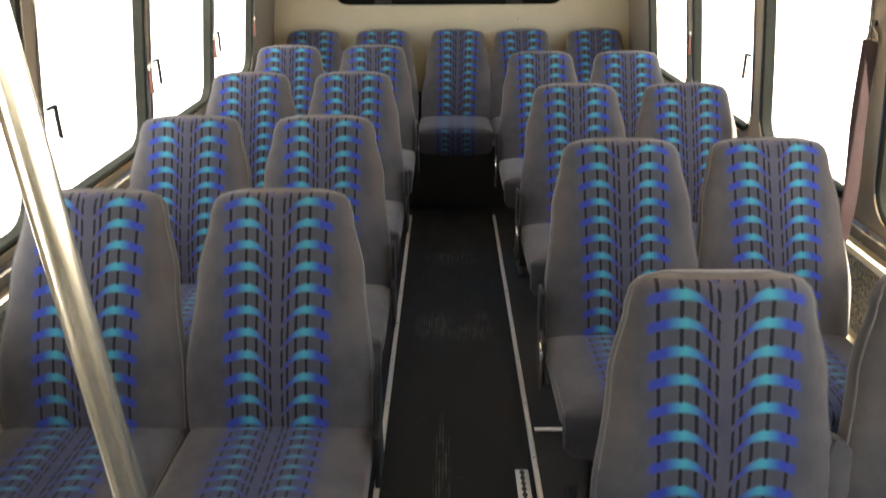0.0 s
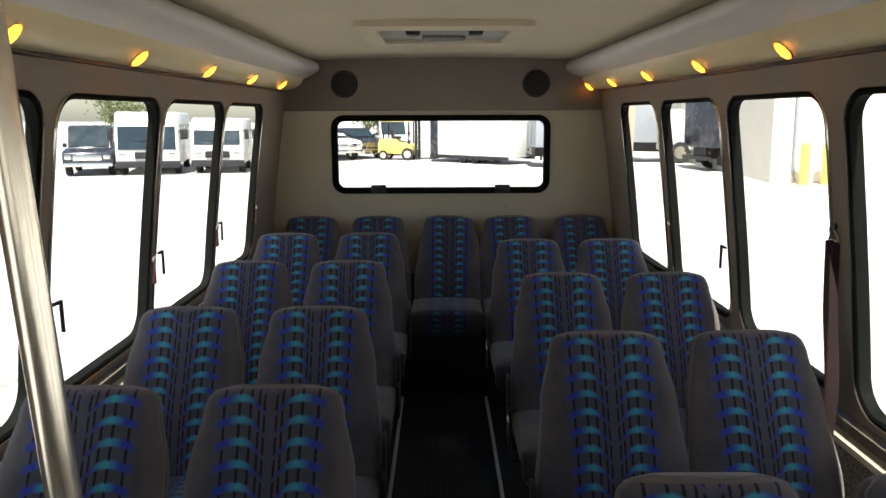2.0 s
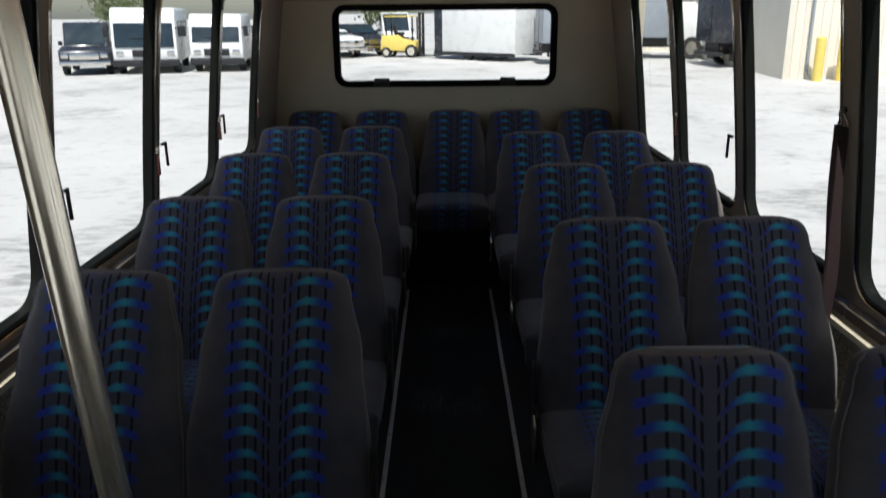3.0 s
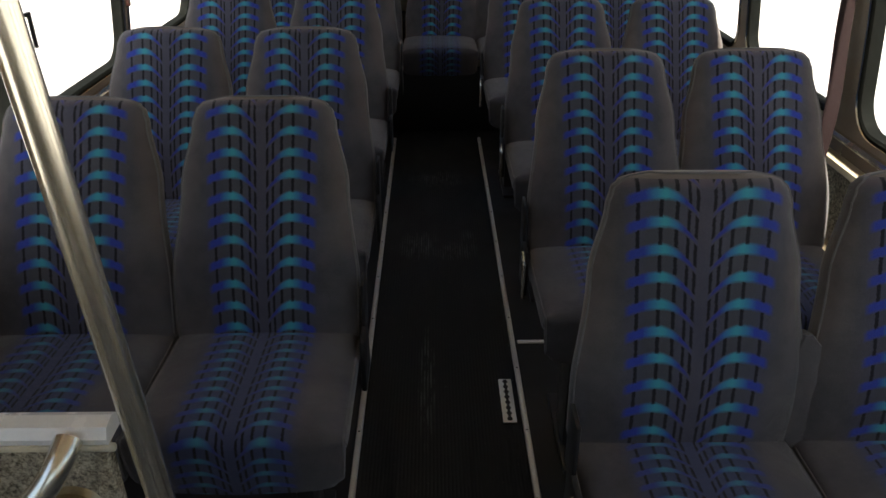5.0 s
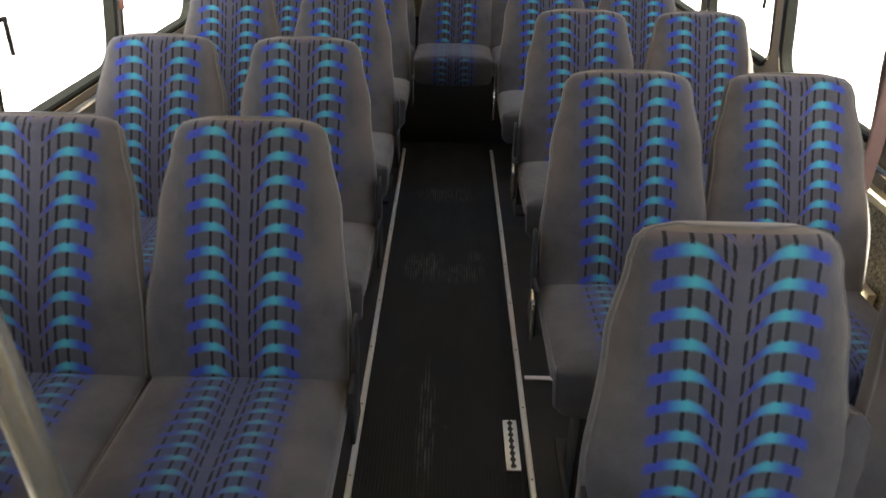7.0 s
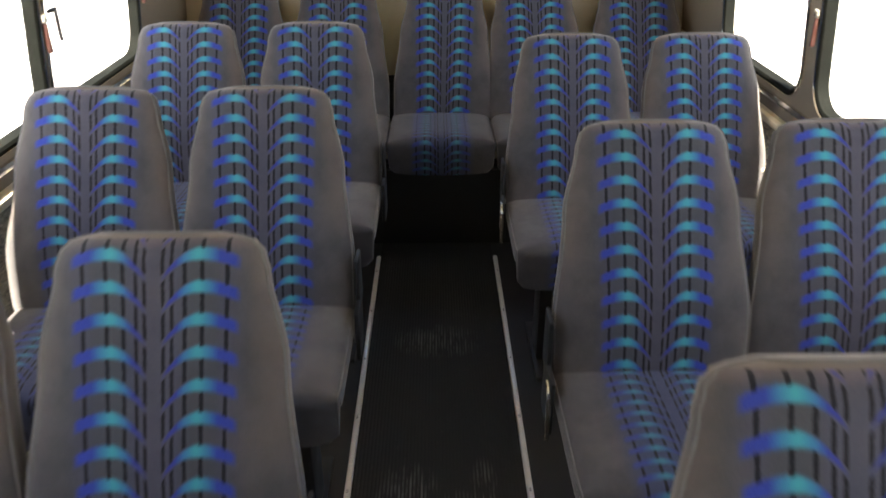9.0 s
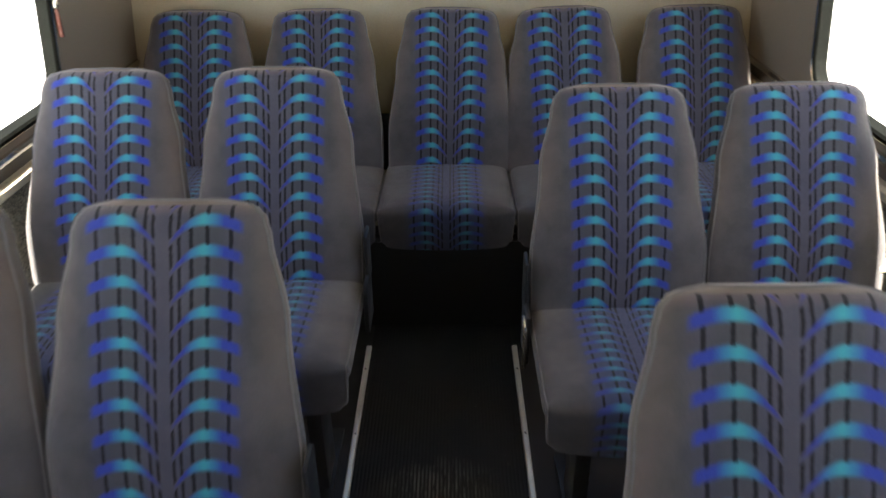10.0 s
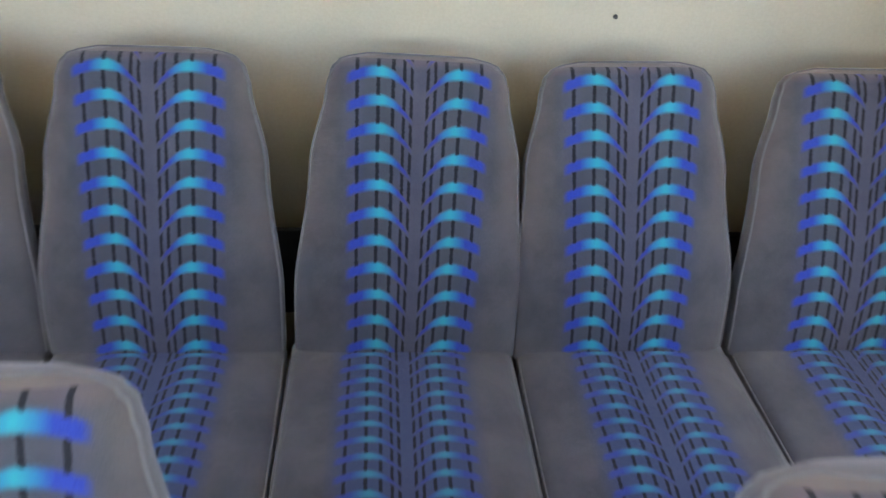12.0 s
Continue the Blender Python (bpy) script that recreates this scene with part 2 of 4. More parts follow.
AMBER = glow("amber_bulb", (1.0, 0.3, 0.015), 5.0)
WHITE_PAINT = plain("white_vehicle_paint", (0.78, 0.78, 0.76), 0.3, vary=0.06, scale=2.0, bump=0.02)
DARK_PAINT = plain("dark_vehicle_paint", (0.03, 0.034, 0.045), 0.25, vary=0.2, scale=2.0, bump=0.02)
GREY_PAINT = plain("grey_vehicle_paint", (0.3, 0.33, 0.36), 0.35, vary=0.12, scale=2.0, bump=0.02)
DARK_GLASS = plain("dark_windscreen", (0.02, 0.035, 0.045), 0.08, vary=0.3, scale=1.5, bump=0.0)
YELLOW = plain("yellow_paint", (0.78, 0.6, 0.14), 0.45, vary=0.15, scale=4.0)
ORANGE = plain("orange_cone_plastic", (0.8, 0.14, 0.03), 0.5, vary=0.12, scale=5.0)
TYRE = plain("tyre_rubber", (0.025, 0.025, 0.025), 0.85, vary=0.3, scale=8.0)
METAL_WALL = plain("cream_wall_sheet", (0.76, 0.71, 0.6), 0.5, vary=0.1, scale=0.6, bump=0.05)
DOOR_DARK = plain("dark_door_opening", (0.1, 0.1, 0.1), 0.6, vary=0.2, scale=2.0)
BARK = plain("bark", (0.14, 0.1, 0.065), 0.9, vary=0.4, scale=12.0, bump=0.6, fine=60.0)
LEAF = plain("leaves", (0.1, 0.13, 0.035), 0.7, vary=0.45, scale=3.0, bump=0.1)

# ---- mesh helpers ----


def mesh_from(bm, name, material, smooth=True):
    me = bpy.data.meshes.new(name)
    bm.to_mesh(me)
    bm.free()
    me.materials.append(material)
    if smooth:
        me.shade_smooth()
        me.set_sharp_from_angle(angle=radians(38))
    return me


def part(name, bm, material, parent=None, label="", smooth=True):
    ob = new(name, bm if isinstance(bm, bpy.types.Mesh) else mesh_from(bm, name, material, smooth))
    ob.parent = parent
    if label:
        ob["label"] = label
    return ob


def thing(name, at=(0, 0, 0), label="", category="", group="", kind="", turn=0.0):
    ob = new(name)
    ob.empty_display_size = 0.1
    ob.matrix_basis = pose(*at, 0, 0, turn)
    return tagged(ob, label, category, group, kind)


def box(bm, x0, x1, y0, y1, z0, z1, bevel=0.0, seg=2):
    made = bmesh.ops.create_cube(bm, size=1.0, matrix=Matrix.Translation(((x0 + x1) / 2, (y0 + y1) / 2, (z0 + z1) / 2)) @ Matrix.Diagonal((x1 - x0, y1 - y0, z1 - z0, 1)))
    if bevel:
        edges = {e for v in made["verts"] for e in v.link_edges}
        bmesh.ops.bevel(bm, geom=list(edges), offset=bevel, segments=seg, affect="EDGES", profile=0.5)
    return bm


def boxes(*args):
    bm = bmesh.new()
    for a in args:
        box(bm, *a)
    return bm


def cyl(bm, a, b, r, r2=None, n=16):
    a, b = Vector(a), Vector(b)
    m = Matrix.Translation((a + b) / 2) @ (b - a).to_track_quat("Z", "Y").to_matrix().to_4x4()
    bmesh.ops.create_cone(bm, cap_ends=True, segments=n, radius1=r, radius2=r if r2 is None else r2, depth=(b - a).length, matrix=m)
    return bm


def grid_faces(bm, rings, close=True, cap=True):
    """Skin a list of vertex rings."""
    rows = [[bm.verts.new(p) for p in ring] for ring in rings]
    n = len(rows[0])
    for r0, r1 in zip(rows, rows[1:]):
        for j in range(n if close else n - 1):
            bm.faces.new((r0[j], r0[(j + 1) % n], r1[(j + 1) % n], r1[j]))
    if cap and close:
        bm.faces.new(rows[0][::-1])
        bm.faces.new(rows[-1])
    return rows


def tube(bm, pts, r, n=10):
    """A round tube through points."""
    pts = [Vector(p) for p in pts]
    rings = []
    for i, p in enumerate(pts):
        d = (pts[min(i + 1, len(pts) - 1)] - pts[max(i - 1, 0)]).normalized()
        side = d.cross(Vector((0.13, 0.21, 0.97))).normalized()
        up = side.cross(d)
        rings.append([p + (side * math.cos(2 * math.pi * j / n) + up * math.sin(2 * math.pi * j / n)) * r for j in range(n)])
    grid_faces(bm, rings)
    bmesh.ops.recalc_face_normals(bm, faces=bm.faces)
    return bm


def bend(points, steps=6):
    """A smooth line through control points (Catmull-Rom)."""
    p = [Vector(q) for q in points]
    p = [2 * p[0] - p[1], *p, 2 * p[-1] - p[-2]]
    out = []
    for i in range(1, len(p) - 2):
        for s in range(steps):
            t = s / steps
            out.append(0.5 * ((2 * p[i]) + (p[i + 1] - p[i - 1]) * t + (2 * p[i - 1] - 5 * p[i] + 4 * p[i + 1] - p[i + 2]) * t * t + (3 * p[i] - p[i - 1] - 3 * p[i + 1] + p[i + 2]) * t**3))
    out.append(p[-2])
    return out


def rounded_loop(a0, a1, b0, b1, r, per=7, side=8):
    """Points round a rectangle with rounded corners, in two coordinates."""
    out = []
    for ca, cb, start in ((a1 - r, b1 - r, 0), (a0 + r, b1 - r, 90), (a0 + r, b0 + r, 180), (a1 - r, b0 + r, 270)):
        for i in range(per):
            t = radians(start + 90 * i / (per - 1))
            out.append((ca + r * math.cos(t), cb + r * math.sin(t)))
        nxt = {0: (a0 + r, b1), 90: (a0, b0 + r), 180: (a1 - r, b0), 270: (a1, b1 - r)}[start]
        last = out[-1]
        for i in range(1, side):
            f = i / side
            out.append((last[0] + (nxt[0] - last[0]) * f, last[1] + (nxt[1] - last[1]) * f))
    return out


# ---- the bus body ----
REAR_Y = 5.27
FRONT_Y = -2.6
CEIL_Z = 2.04
GROUND_Z = -0.78


def wall_x(z):
    """Half width of the cabin at a height: upright below the windows, leaning in above."""
    s = max(0.0, z - 0.66)
    return 1.172 - 0.118 * s**1.25


def wall_point(side, y, z, out=0.0):
    lean = 0.118 * 1.25 * max(0.0, z - 0.66) ** 0.25
    n = Vector((side, 0, side * 0 + lean)).normalized()
    return Vector((side * wall_x(z) + n.x * out, y, z + n.z * out))


# openings before y 1.4 are out of view, added to light the front
L_WINDOWS = [(-0.4, 0.62), (1.5, 2.19), (2.28, 3.015), (3.087, 3.845), (3.9, 4.64)]
R_WINDOWS = [(-2.0, -1.2), (-1.05, -0.28), (-0.14, 0.57), (0.68, 1.39), (1.5, 2.22), (2.343, 3.045), (3.155, 3.885), (4.0, 4.7)]
WIN_Z = (0.862, 1.728)


def side_wall(side, windows, name, label):
    """A wall with thickness; its rounded window openings go through it."""
    bm = bmesh.new()
    cuts = [FRONT_Y] + [(a[1] + b[0]) / 2 for a, b in zip(windows, windows[1:])] + [REAR_Y + 0.06]
    for (w0, w1), c0, c1 in zip(windows, cuts, cuts[1:]):
        hole = rounded_loop(w0, w1, *WIN_Z, 0.085)
        zc, yc = sum(WIN_Z) / 2, (w0 + w1) / 2
        rect = []
        for y, z in hole:
            dy, dz = (y - yc) / ((w1 - w0) / 2), (z - zc) / ((WIN_Z[1] - WIN_Z[0]) / 2)
            m = max(abs(dy), abs(dz))
            dy, dz = dy / m, dz / m
            ry = yc + dy * ((c1 - yc) if dy > 0 else (yc - c0))
            rz = zc + dz * ((CEIL_Z + 0.06 - zc) if dz > 0 else (zc - 0.75))
            rect.append((ry, rz))
        rings = []
        for f in (1.0, 0.75, 0.5, 0.25, 0.0):
            rings.append([wall_point(side, h[0] + (r[0] - h[0]) * f, h[1] + (r[1] - h[1]) * f) for h, r in zip(hole, rect)])
        rings.append([wall_point(side, y, z, 0.034) for y, z in hole])
        rings.append([wall_point(side, r[0], r[1], 0.034) for r in rect])
        grid_faces(bm, rings, cap=False)
    bmesh.ops.remove_doubles(bm, verts=bm.verts, dist=0.0008)
    bmesh.ops.recalc_face_normals(bm, faces=bm.faces)
    tagged(part(name, bm, WALL_VINYL), label, "wall", kind="structure")
    bm = bmesh.new()
    box(bm, min(side * 1.172, side * 1.24), max(side * 1.172, side * 1.24), FRONT_Y, REAR_Y + 0.06, -0.1, 0.752)
    tagged(part(name + "_lower", bm, CARPET, smooth=False), "speckled grey carpet on the lower bus wall", "wall", kind="structure")


side_wall(-1, L_WINDOWS, "wall_west", "grey-brown vinyl bus wall with rounded window openings")
side_wall(1, R_WINDOWS, "wall_east", "grey-brown vinyl bus wall with rounded window openings")


def ring_band(bm, loop_fn, d0, d1, h0, h1, w):
    """A moulding round a window: offsets d in the wall's plane, heights h above it into the cabin."""
    a = [loop_fn(d0, -h0), loop_fn(d0, -h1), loop_fn((d0 + d1) / 2, -h1 - 0.004), loop_fn(d1, -h1), loop_fn(d1, -h0)]
    grid_faces(bm, a, cap=False)


def side_window(side, w0, w1, index, latch):
    win = thing(f"window_{index}", (side * 1.1, (w0 + w1) / 2, WIN_Z[0]), "side window in a black rubber gasket with chrome trim", "window", kind="structure")
    base = Vector(win.matrix_basis.translation)

    def loop(d, out):
        return [wall_point(side, y, z, out) - base for y, z in rounded_loop(w0 - d, w1 + d, WIN_Z[0] - d, WIN_Z[1] + d, 0.085 + d)]

    bm = bmesh.new()
    ring_band(bm, loop, -0.004, 0.012, -0.032, 0.002, 0)
    bmesh.ops.recalc_face_normals(bm, faces=bm.faces)
    part("gasket", bm, GASKET, win, "black rubber gasket")
    bm = bmesh.new()
    ring_band(bm, loop, 0.0115, 0.0165, -0.002, 0.005, 0)
    bmesh.ops.recalc_face_normals(bm, faces=bm.faces)
    part("trim_ring", bm, CHROME, win, "thin chrome trim ring")
    bm = bmesh.new()
    pts = loop(-0.003, 0.028)
    mid = [wall_point(side, w0 + (w1 - w0) * f, sum(WIN_Z) / 2, 0.028) - base for f in (0.5,)][0]
    inner = [mid + (p - mid) * 0.5 for p in pts]
    for r in (pts, inner):
        for p in r:
            z = p.z + base.z
            p.x = wall_point(side, 0, z, 0.028).x - base.x
    rows = [[bm.verts.new(p) for p in r] for r in (pts, inner)]
    n = len(pts)
    for j in range(n):
        bm.faces.new((rows[0][j], rows[0][(j + 1) % n], rows[1][(j + 1) % n], rows[1][j]))
    bm.faces.new(rows[1])
    pane = part("pane", bm, PANE, win, "clear glass pane")
    pane.visible_shadow = False
    if latch:
        y, z = w0 + 0.05, 1.083
        p = wall_point(side, y, z, -0.018) - base
        bm = bmesh.new()
        box(bm, p.x - 0.005, p.x + 0.005, p.y - 0.0045, p.y + 0.0045, p.z - 0.02, p.z + 0.075, 0.002)
        box(bm, p.x - 0.005, p.x + 0.005, p.y - 0.045, p.y + 0.0045, p.z + 0.066, p.z + 0.077, 0.003)
        part("latch", bm, BLACK, win, "black hooked window latch")
        q = wall_point(side, w1 + 0.03, z, -0.014) - base
        bm = bmesh.new()
        box(bm, q.x - 0.008, q.x + 0.008, q.y - 0.007, q.y + 0.007, q.z - 0.04, q.z + 0.045, 0.005)
        part("release_handle", bm, RED, win, "worn red release handle")
        bm = bmesh.new()
        box(bm, q.x - 0.011, q.x + 0.011, q.y - 0.01, q.y + 0.01, q.z + 0.045, q.z + 0.07, 0.005)
        part("release_catch", bm, STEEL, win, "worn metal catch")


number = 1
for w0, w1 in L_WINDOWS:
    side_window(-1, w0, w1, number, w0 > 0)
    number += 1
for w0, w1 in R_WINDOWS:
    side_window(1, w0, w1, number, 3.0 < w0 < 3.5)
    number += 1

# rear wall with its window opening
RW = (-0.726, 0.7, 1.17, 1.662)


def end_wall(name, y0, y1, hole, radius, material, label):
    bm = bmesh.new()
    x0, x1, z0, z1 = hole
    ring = rounded_loop(x0, x1, z0, z1, radius)
    xc, zc = (x0 + x1) / 2, (z0 + z1) / 2
    rect = []
    for x, z in ring:
        dx, dz = (x - xc) / ((x1 - x0) / 2), (z - zc) / ((z1 - z0) / 2)
        m = max(abs(dx), abs(dz))
        dx, dz = dx / m, dz / m
        rect.append((xc + dx * ((1.24 - xc) if dx > 0 else (xc + 1.24)), zc + dz * ((CEIL_Z + 0.1 - zc) if dz > 0 else (zc + 0.1))))
    rings = [[(x, y0, z) for x, z in rect], [(x, y0, z) for x, z in ring], [(x, y1, z) for x, z in ring], [(x, y1, z) for x, z in rect]]
    grid_faces(bm, rings, cap=False)
    bmesh.ops.recalc_face_normals(bm, faces=bm.faces)
    return tagged(part(name, bm, material), label, "wall", kind="structure")


end_wall("wall_north", REAR_Y, REAR_Y + 0.07, RW, 0.07, REAR_VINYL, "grey vinyl rear wall of the bus")
end_wall("wall_south", FRONT_Y - 0.07, FRONT_Y, (-0.98, 0.98, 1.15, 1.82), 0.12, WALL_VINYL, "grey front end of the bus round the windscreen")


def end_window(name, y, hole, radius, latches, label):
    x0, x1, z0, z1 = hole
    win = thing(name, ((x0 + x1) / 2, y, z0), label, "window", kind="structure")
    b = Vector(win.matrix_basis.translation)

    def loop(d, out):
        return [Vector((x, y + out, z)) - b for x, z in rounded_loop(x0 - d, x1 + d, z0 - d, z1 + d, radius + d)]

    bm = bmesh.new()
    ring_band(bm, loop, -0.026, 0.014, -0.035, 0.012, 0)
    bmesh.ops.recalc_face_normals(bm, faces=bm.faces)
    part("gasket", bm, GASKET, win, "black rubber gasket")
    bm = bmesh.new()
    bm.faces.new([bm.verts.new(p) for p in loop(-0.024, 0.03)])
    part("pane", bm, PANE, win, "clear glass pane").visible_shadow = False
    for lx in latches:
        bm = bmesh.new()
        box(bm, lx - 0.05 - b.x, lx + 0.05 - b.x, -0.03, 0.0, -0.012, 0.045, 0.006)
        box(bm, lx - 0.035 - b.x, lx + 0.035 - b.x, -0.042, -0.03, 0.004, 0.03, 0.004)
        part("latch", bm, BLACK, win, "black window latch")


end_window(f"window_{number}", REAR_Y, RW, 0.07, (-0.43, 0.397), "wide rear window in a black rubber gasket")
end_window(f"window_{number + 1}", FRONT_Y - 0.07, (-0.98, 0.98, 1.15, 1.82), 0.12, (), "front windscreen of the bus")

# upper rear panel: a shallow step above the window, with the speakers
bm = bmesh.new()
box(bm, -1.14, 1.14, REAR_Y - 0.028, REAR_Y - 0.001, 1.704, CEIL_Z + 0.02, 0.01)
tagged(part("trim_rear_upper", bm, plain("rear_padding", (0.18, 0.162, 0.135), 0.8, vary=0.14, scale=3.0, bump=0.3)), "grey padded panel above the rear window", "trim", kind="structure")
for sx in (-0.642, 0.611):
    sp = thing("speaker", (sx, REAR_Y - 0.029, 1.875), "round black loudspeaker set in the rear panel", "speaker", "rear speakers")
    bm = bmesh.new()
    rings = [[(r * math.cos(2 * math.pi * j / 32), d, r * math.sin(2 * math.pi * j / 32)) for j in range(32)] for r, d in ((0.09, 0.0), (0.088, -0.012), (0.078, -0.014), (0.074, -0.006))]
    grid_faces(bm, rings, cap=False)
    bmesh.ops.recalc_face_normals(bm, faces=bm.faces)
    part("rim", bm, BLACK, sp, "black plastic rim")
    bm = bmesh.new()
    rings = [[(r * math.cos(2 * math.pi * j / 32), d, r * math.sin(2 * math.pi * j / 32)) for j in range(32)] for r, d in ((0.075, -0.005), (0.055, -0.008), (0.03, -0.006), (0.008, -0.003))]
    grid_faces(bm, rings)
    part("grille", bm, GRILLE, sp, "dark grille cloth")

# floor
bm = bmesh.new()
box(bm, -1.2, 1.2, FRONT_Y - 0.05, REAR_Y + 0.05, -0.12, -0.004)
tagged(part("floor", bm, SIDE_FLOOR, smooth=False), "dark vinyl bus floor under the seats", "floor", kind="structure")
bm = bmesh.new()
box(bm, -0.242, 0.242, FRONT_Y + 0.02, 4.66, -0.0038, 0.0)
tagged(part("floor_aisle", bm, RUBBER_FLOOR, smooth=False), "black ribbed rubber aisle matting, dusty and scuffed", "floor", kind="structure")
for x in (-0.252, 0.252):
    strip = thing("aisle_strip", (x, 1.5, 0), "worn aluminium strip along the edge of the aisle", "floor trim", "aisle strips")
    bm = bmesh.new()
    prof = [(-0.0095, -0.0035), (-0.0088, 0.003), (-0.005, 0.006), (0.005, 0.006), (0.0088, 0.003), (0.0095, -0.0035)]
    grid_faces(bm, [[(px, yy - 1.5, pz) for px, pz in prof] for yy in (FRONT_Y + 0.02, 4.53)])
    bmesh.ops.recalc_face_normals(bm, faces=bm.faces)
    part("strip", bm, ALU, strip)
    for i in range(21):
        bm = bmesh.new()
        cyl(bm, (0, -3.2 + i * 0.305, 0.0055), (0, -3.2 + i * 0.305, 0.0074), 0.0034, 0.0025, 10)
        part("screw", bm, FRAME_DARK, strip, "small dark screw head")

# ceiling with hatch
bm = bmesh.new()
pts = [(-1.03, 2.03), (-0.75, 2.03), (-0.4, 2.041), (0, 2.045), (0.4, 2.041), (0.75, 2.03), (1.03, 2.03)]
loop = [(x, z) for x, z in pts] + [(x, z + 0.06) for x, z in reversed(pts)]
grid_faces(bm, [[(x, y, z) for x, z in loop] for y in (FRONT_Y - 0.05, REAR_Y + 0.05)])
bmesh.ops.recalc_face_normals(bm, faces=bm.faces)
tagged(part("ceiling", bm, CEILING), "cream fabric headliner", "ceiling", kind="structure")


def cove(side, name):
    """Rounded plastic duct where the wall meets the ceiling, with a cream lamp strip below."""
    prof = bend([(0.9, 2.036, 0), (0.845, 2.024, 0), (0.806, 2.0, 0), (0.806, 1.967, 0), (0.845, 1.935, 0), (0.91, 1.908, 0), (0.955, 1.892, 0)], 5)
    duct = thing(name, (side * 0.9, 1.7, 1.84), "pale grey moulded ceiling duct along the bus wall", "ceiling duct", kind="structure")
    o = Vector((side * 0.9, 1.7, 1.84))
    bm = bmesh.new()
    ring = [(p.x, p.y) for p in prof] + [(1.03, 1.892), (1.03, 2.036)]
    grid_faces(bm, [[Vector((side * x, y, z)) - o for x, z in ring] for y in (FRONT_Y, 1.2, 3.2, REAR_Y - 0.03)])
    bmesh.ops.recalc_face_normals(bm, faces=bm.faces)
    part("duct_body", bm, COVE, duct)
    bm = bmesh.new()
    ring = [(0.9, 1.915), (0.928, 1.873), (0.965, 1.85), (1.036, 1.832), (1.052, 1.837), (1.048, 1.887), (0.965, 1.893)]
    grid_faces(bm, [[Vector((side * x, y, z)) - o for x, z in ring] for y in (FRONT_Y, REAR_Y - 0.03)])
    bmesh.ops.recalc_face_normals(bm, faces=bm.faces)
    part("lamp_strip", bm, COVE_STRIP, duct, "cream plastic lamp strip")
    bm = bmesh.new()
    ring = [(1.022, 1.836), (1.022, 1.825), (1.04, 1.819), (1.052, 1.835)]
    grid_faces(bm, [[Vector((side * x, y, z)) - o for x, z in ring] for y in (FRONT_Y, REAR_Y - 0.03)])
    bmesh.ops.recalc_face_normals(bm, faces=bm.faces)
    part("edge_trim", bm, BLACK, duct, "dark edge trim")
    bm = bmesh.new()
    ring = [(0.872, 2.034), (0.874, 2.028), (0.896, 2.026), (0.9, 2.034)]
    grid_faces(bm, [[Vector((side * x, y, z)) - o for x, z in ring] for y in (FRONT_Y, REAR_Y - 0.03)])
    bmesh.ops.recalc_face_normals(bm, faces=bm.faces)
    part("seam_trim", bm, CHROME, duct, "thin metal seam trim")


cove(-1, "trim_duct_west")
cove(1, "trim_duct_east")


def marker_lamp(x, y):
    """Small amber courtesy lamp: a glowing bulb in a half-round cup."""
    side = 1 if x > 0 else -1
    lamp = thing("courtesy_lamp", (x, y, 1.855), "small lit amber courtesy lamp under the ceiling duct", "lamp", "courtesy lamps")
    bm = bmesh.new()
    tilt = pose(0, 0, 0, 0, side * 32, side * 28)
    bmesh.ops.create_uvsphere(bm, u_segments=14, v_segments=8, radius=0.02, matrix=Matrix.Translation((side * 0.004, 0, -0.004)) @ tilt @ Matrix.Diagonal((1.7, 0.7, 0.55, 1)))
    part("bulb", bm, AMBER, lamp, "glowing amber bulb")
    bm = bmesh.new()
    rings = []
    for k, d in ((1.0, 0.012), (1.22, 0.006), (1.3, 0.014)):
        rings.append([Matrix.Translation((side * 0.006, 0, 0.0)) @ tilt @ Vector((0.034 * k * math.cos(2 * math.pi * j / 20), 0.014 * k * math.sin(2 * math.pi * j / 20), d - 0.012)) for j in range(20)])
    grid_faces(bm, rings, cap=False)
    part("bezel", bm, COVE_STRIP, lamp, "cream bezel")


for y in (-0.95, -0.235, 0.48, 1.195, 1.91, 2.622, 3.34, 4.045, 4.765):
    marker_lamp(-0.945, y)
for y in (-0.46, 0.255, 0.972, 1.69, 2.406, 3.111, 3.828, 4.55, 5.2):
    marker_lamp(0.945, y)

# roof hatch
hatch = thing("roof_hatch", (0.0, 3.622, 2.031), "cream-framed roof escape hatch with a grey recessed panel", "roof hatch")
bm = bmesh.new()
outer, inner = rounded_loop(-0.36, 0.36, -0.367, 0.367, 0.05), rounded_loop(-0.275, 0.275, -0.28, 0.28, 0.04)
grid_faces(bm, [[(x, y, z) for x, y in l] for l, z in ((outer, 0.012), (outer, -0.014), (inner, -0.022), (inner, 0.01))], cap=False)
bmesh.ops.recalc_face_normals(bm, faces=bm.faces)
part("hatch_frame", bm, CEILING, hatch, "cream plastic frame")
bm = boxes((-0.28, 0.28, -0.285, 0.285, -0.004, 0.008, 0.004))
part("hatch_panel", bm, plain("hatch_grey", (0.11, 0.1, 0.085), 0.5, vary=0.15), hatch, "grey hatch panel")
for x in (-0.13, 0.13):
    part("hatch_latch", boxes((x - 0.03, x + 0.03, -0.2, -0.12, -0.03, -0.004, 0.008)), BLACK, hatch, "black latch tab")
part("hatch_handle", boxes((-0.1, 0.1, 0.1, 0.14, -0.03, -0.004, 0.01)), plain("hatch_handle_grey", (0.3, 0.29, 0.26), 0.5), hatch, "grey pull bar")

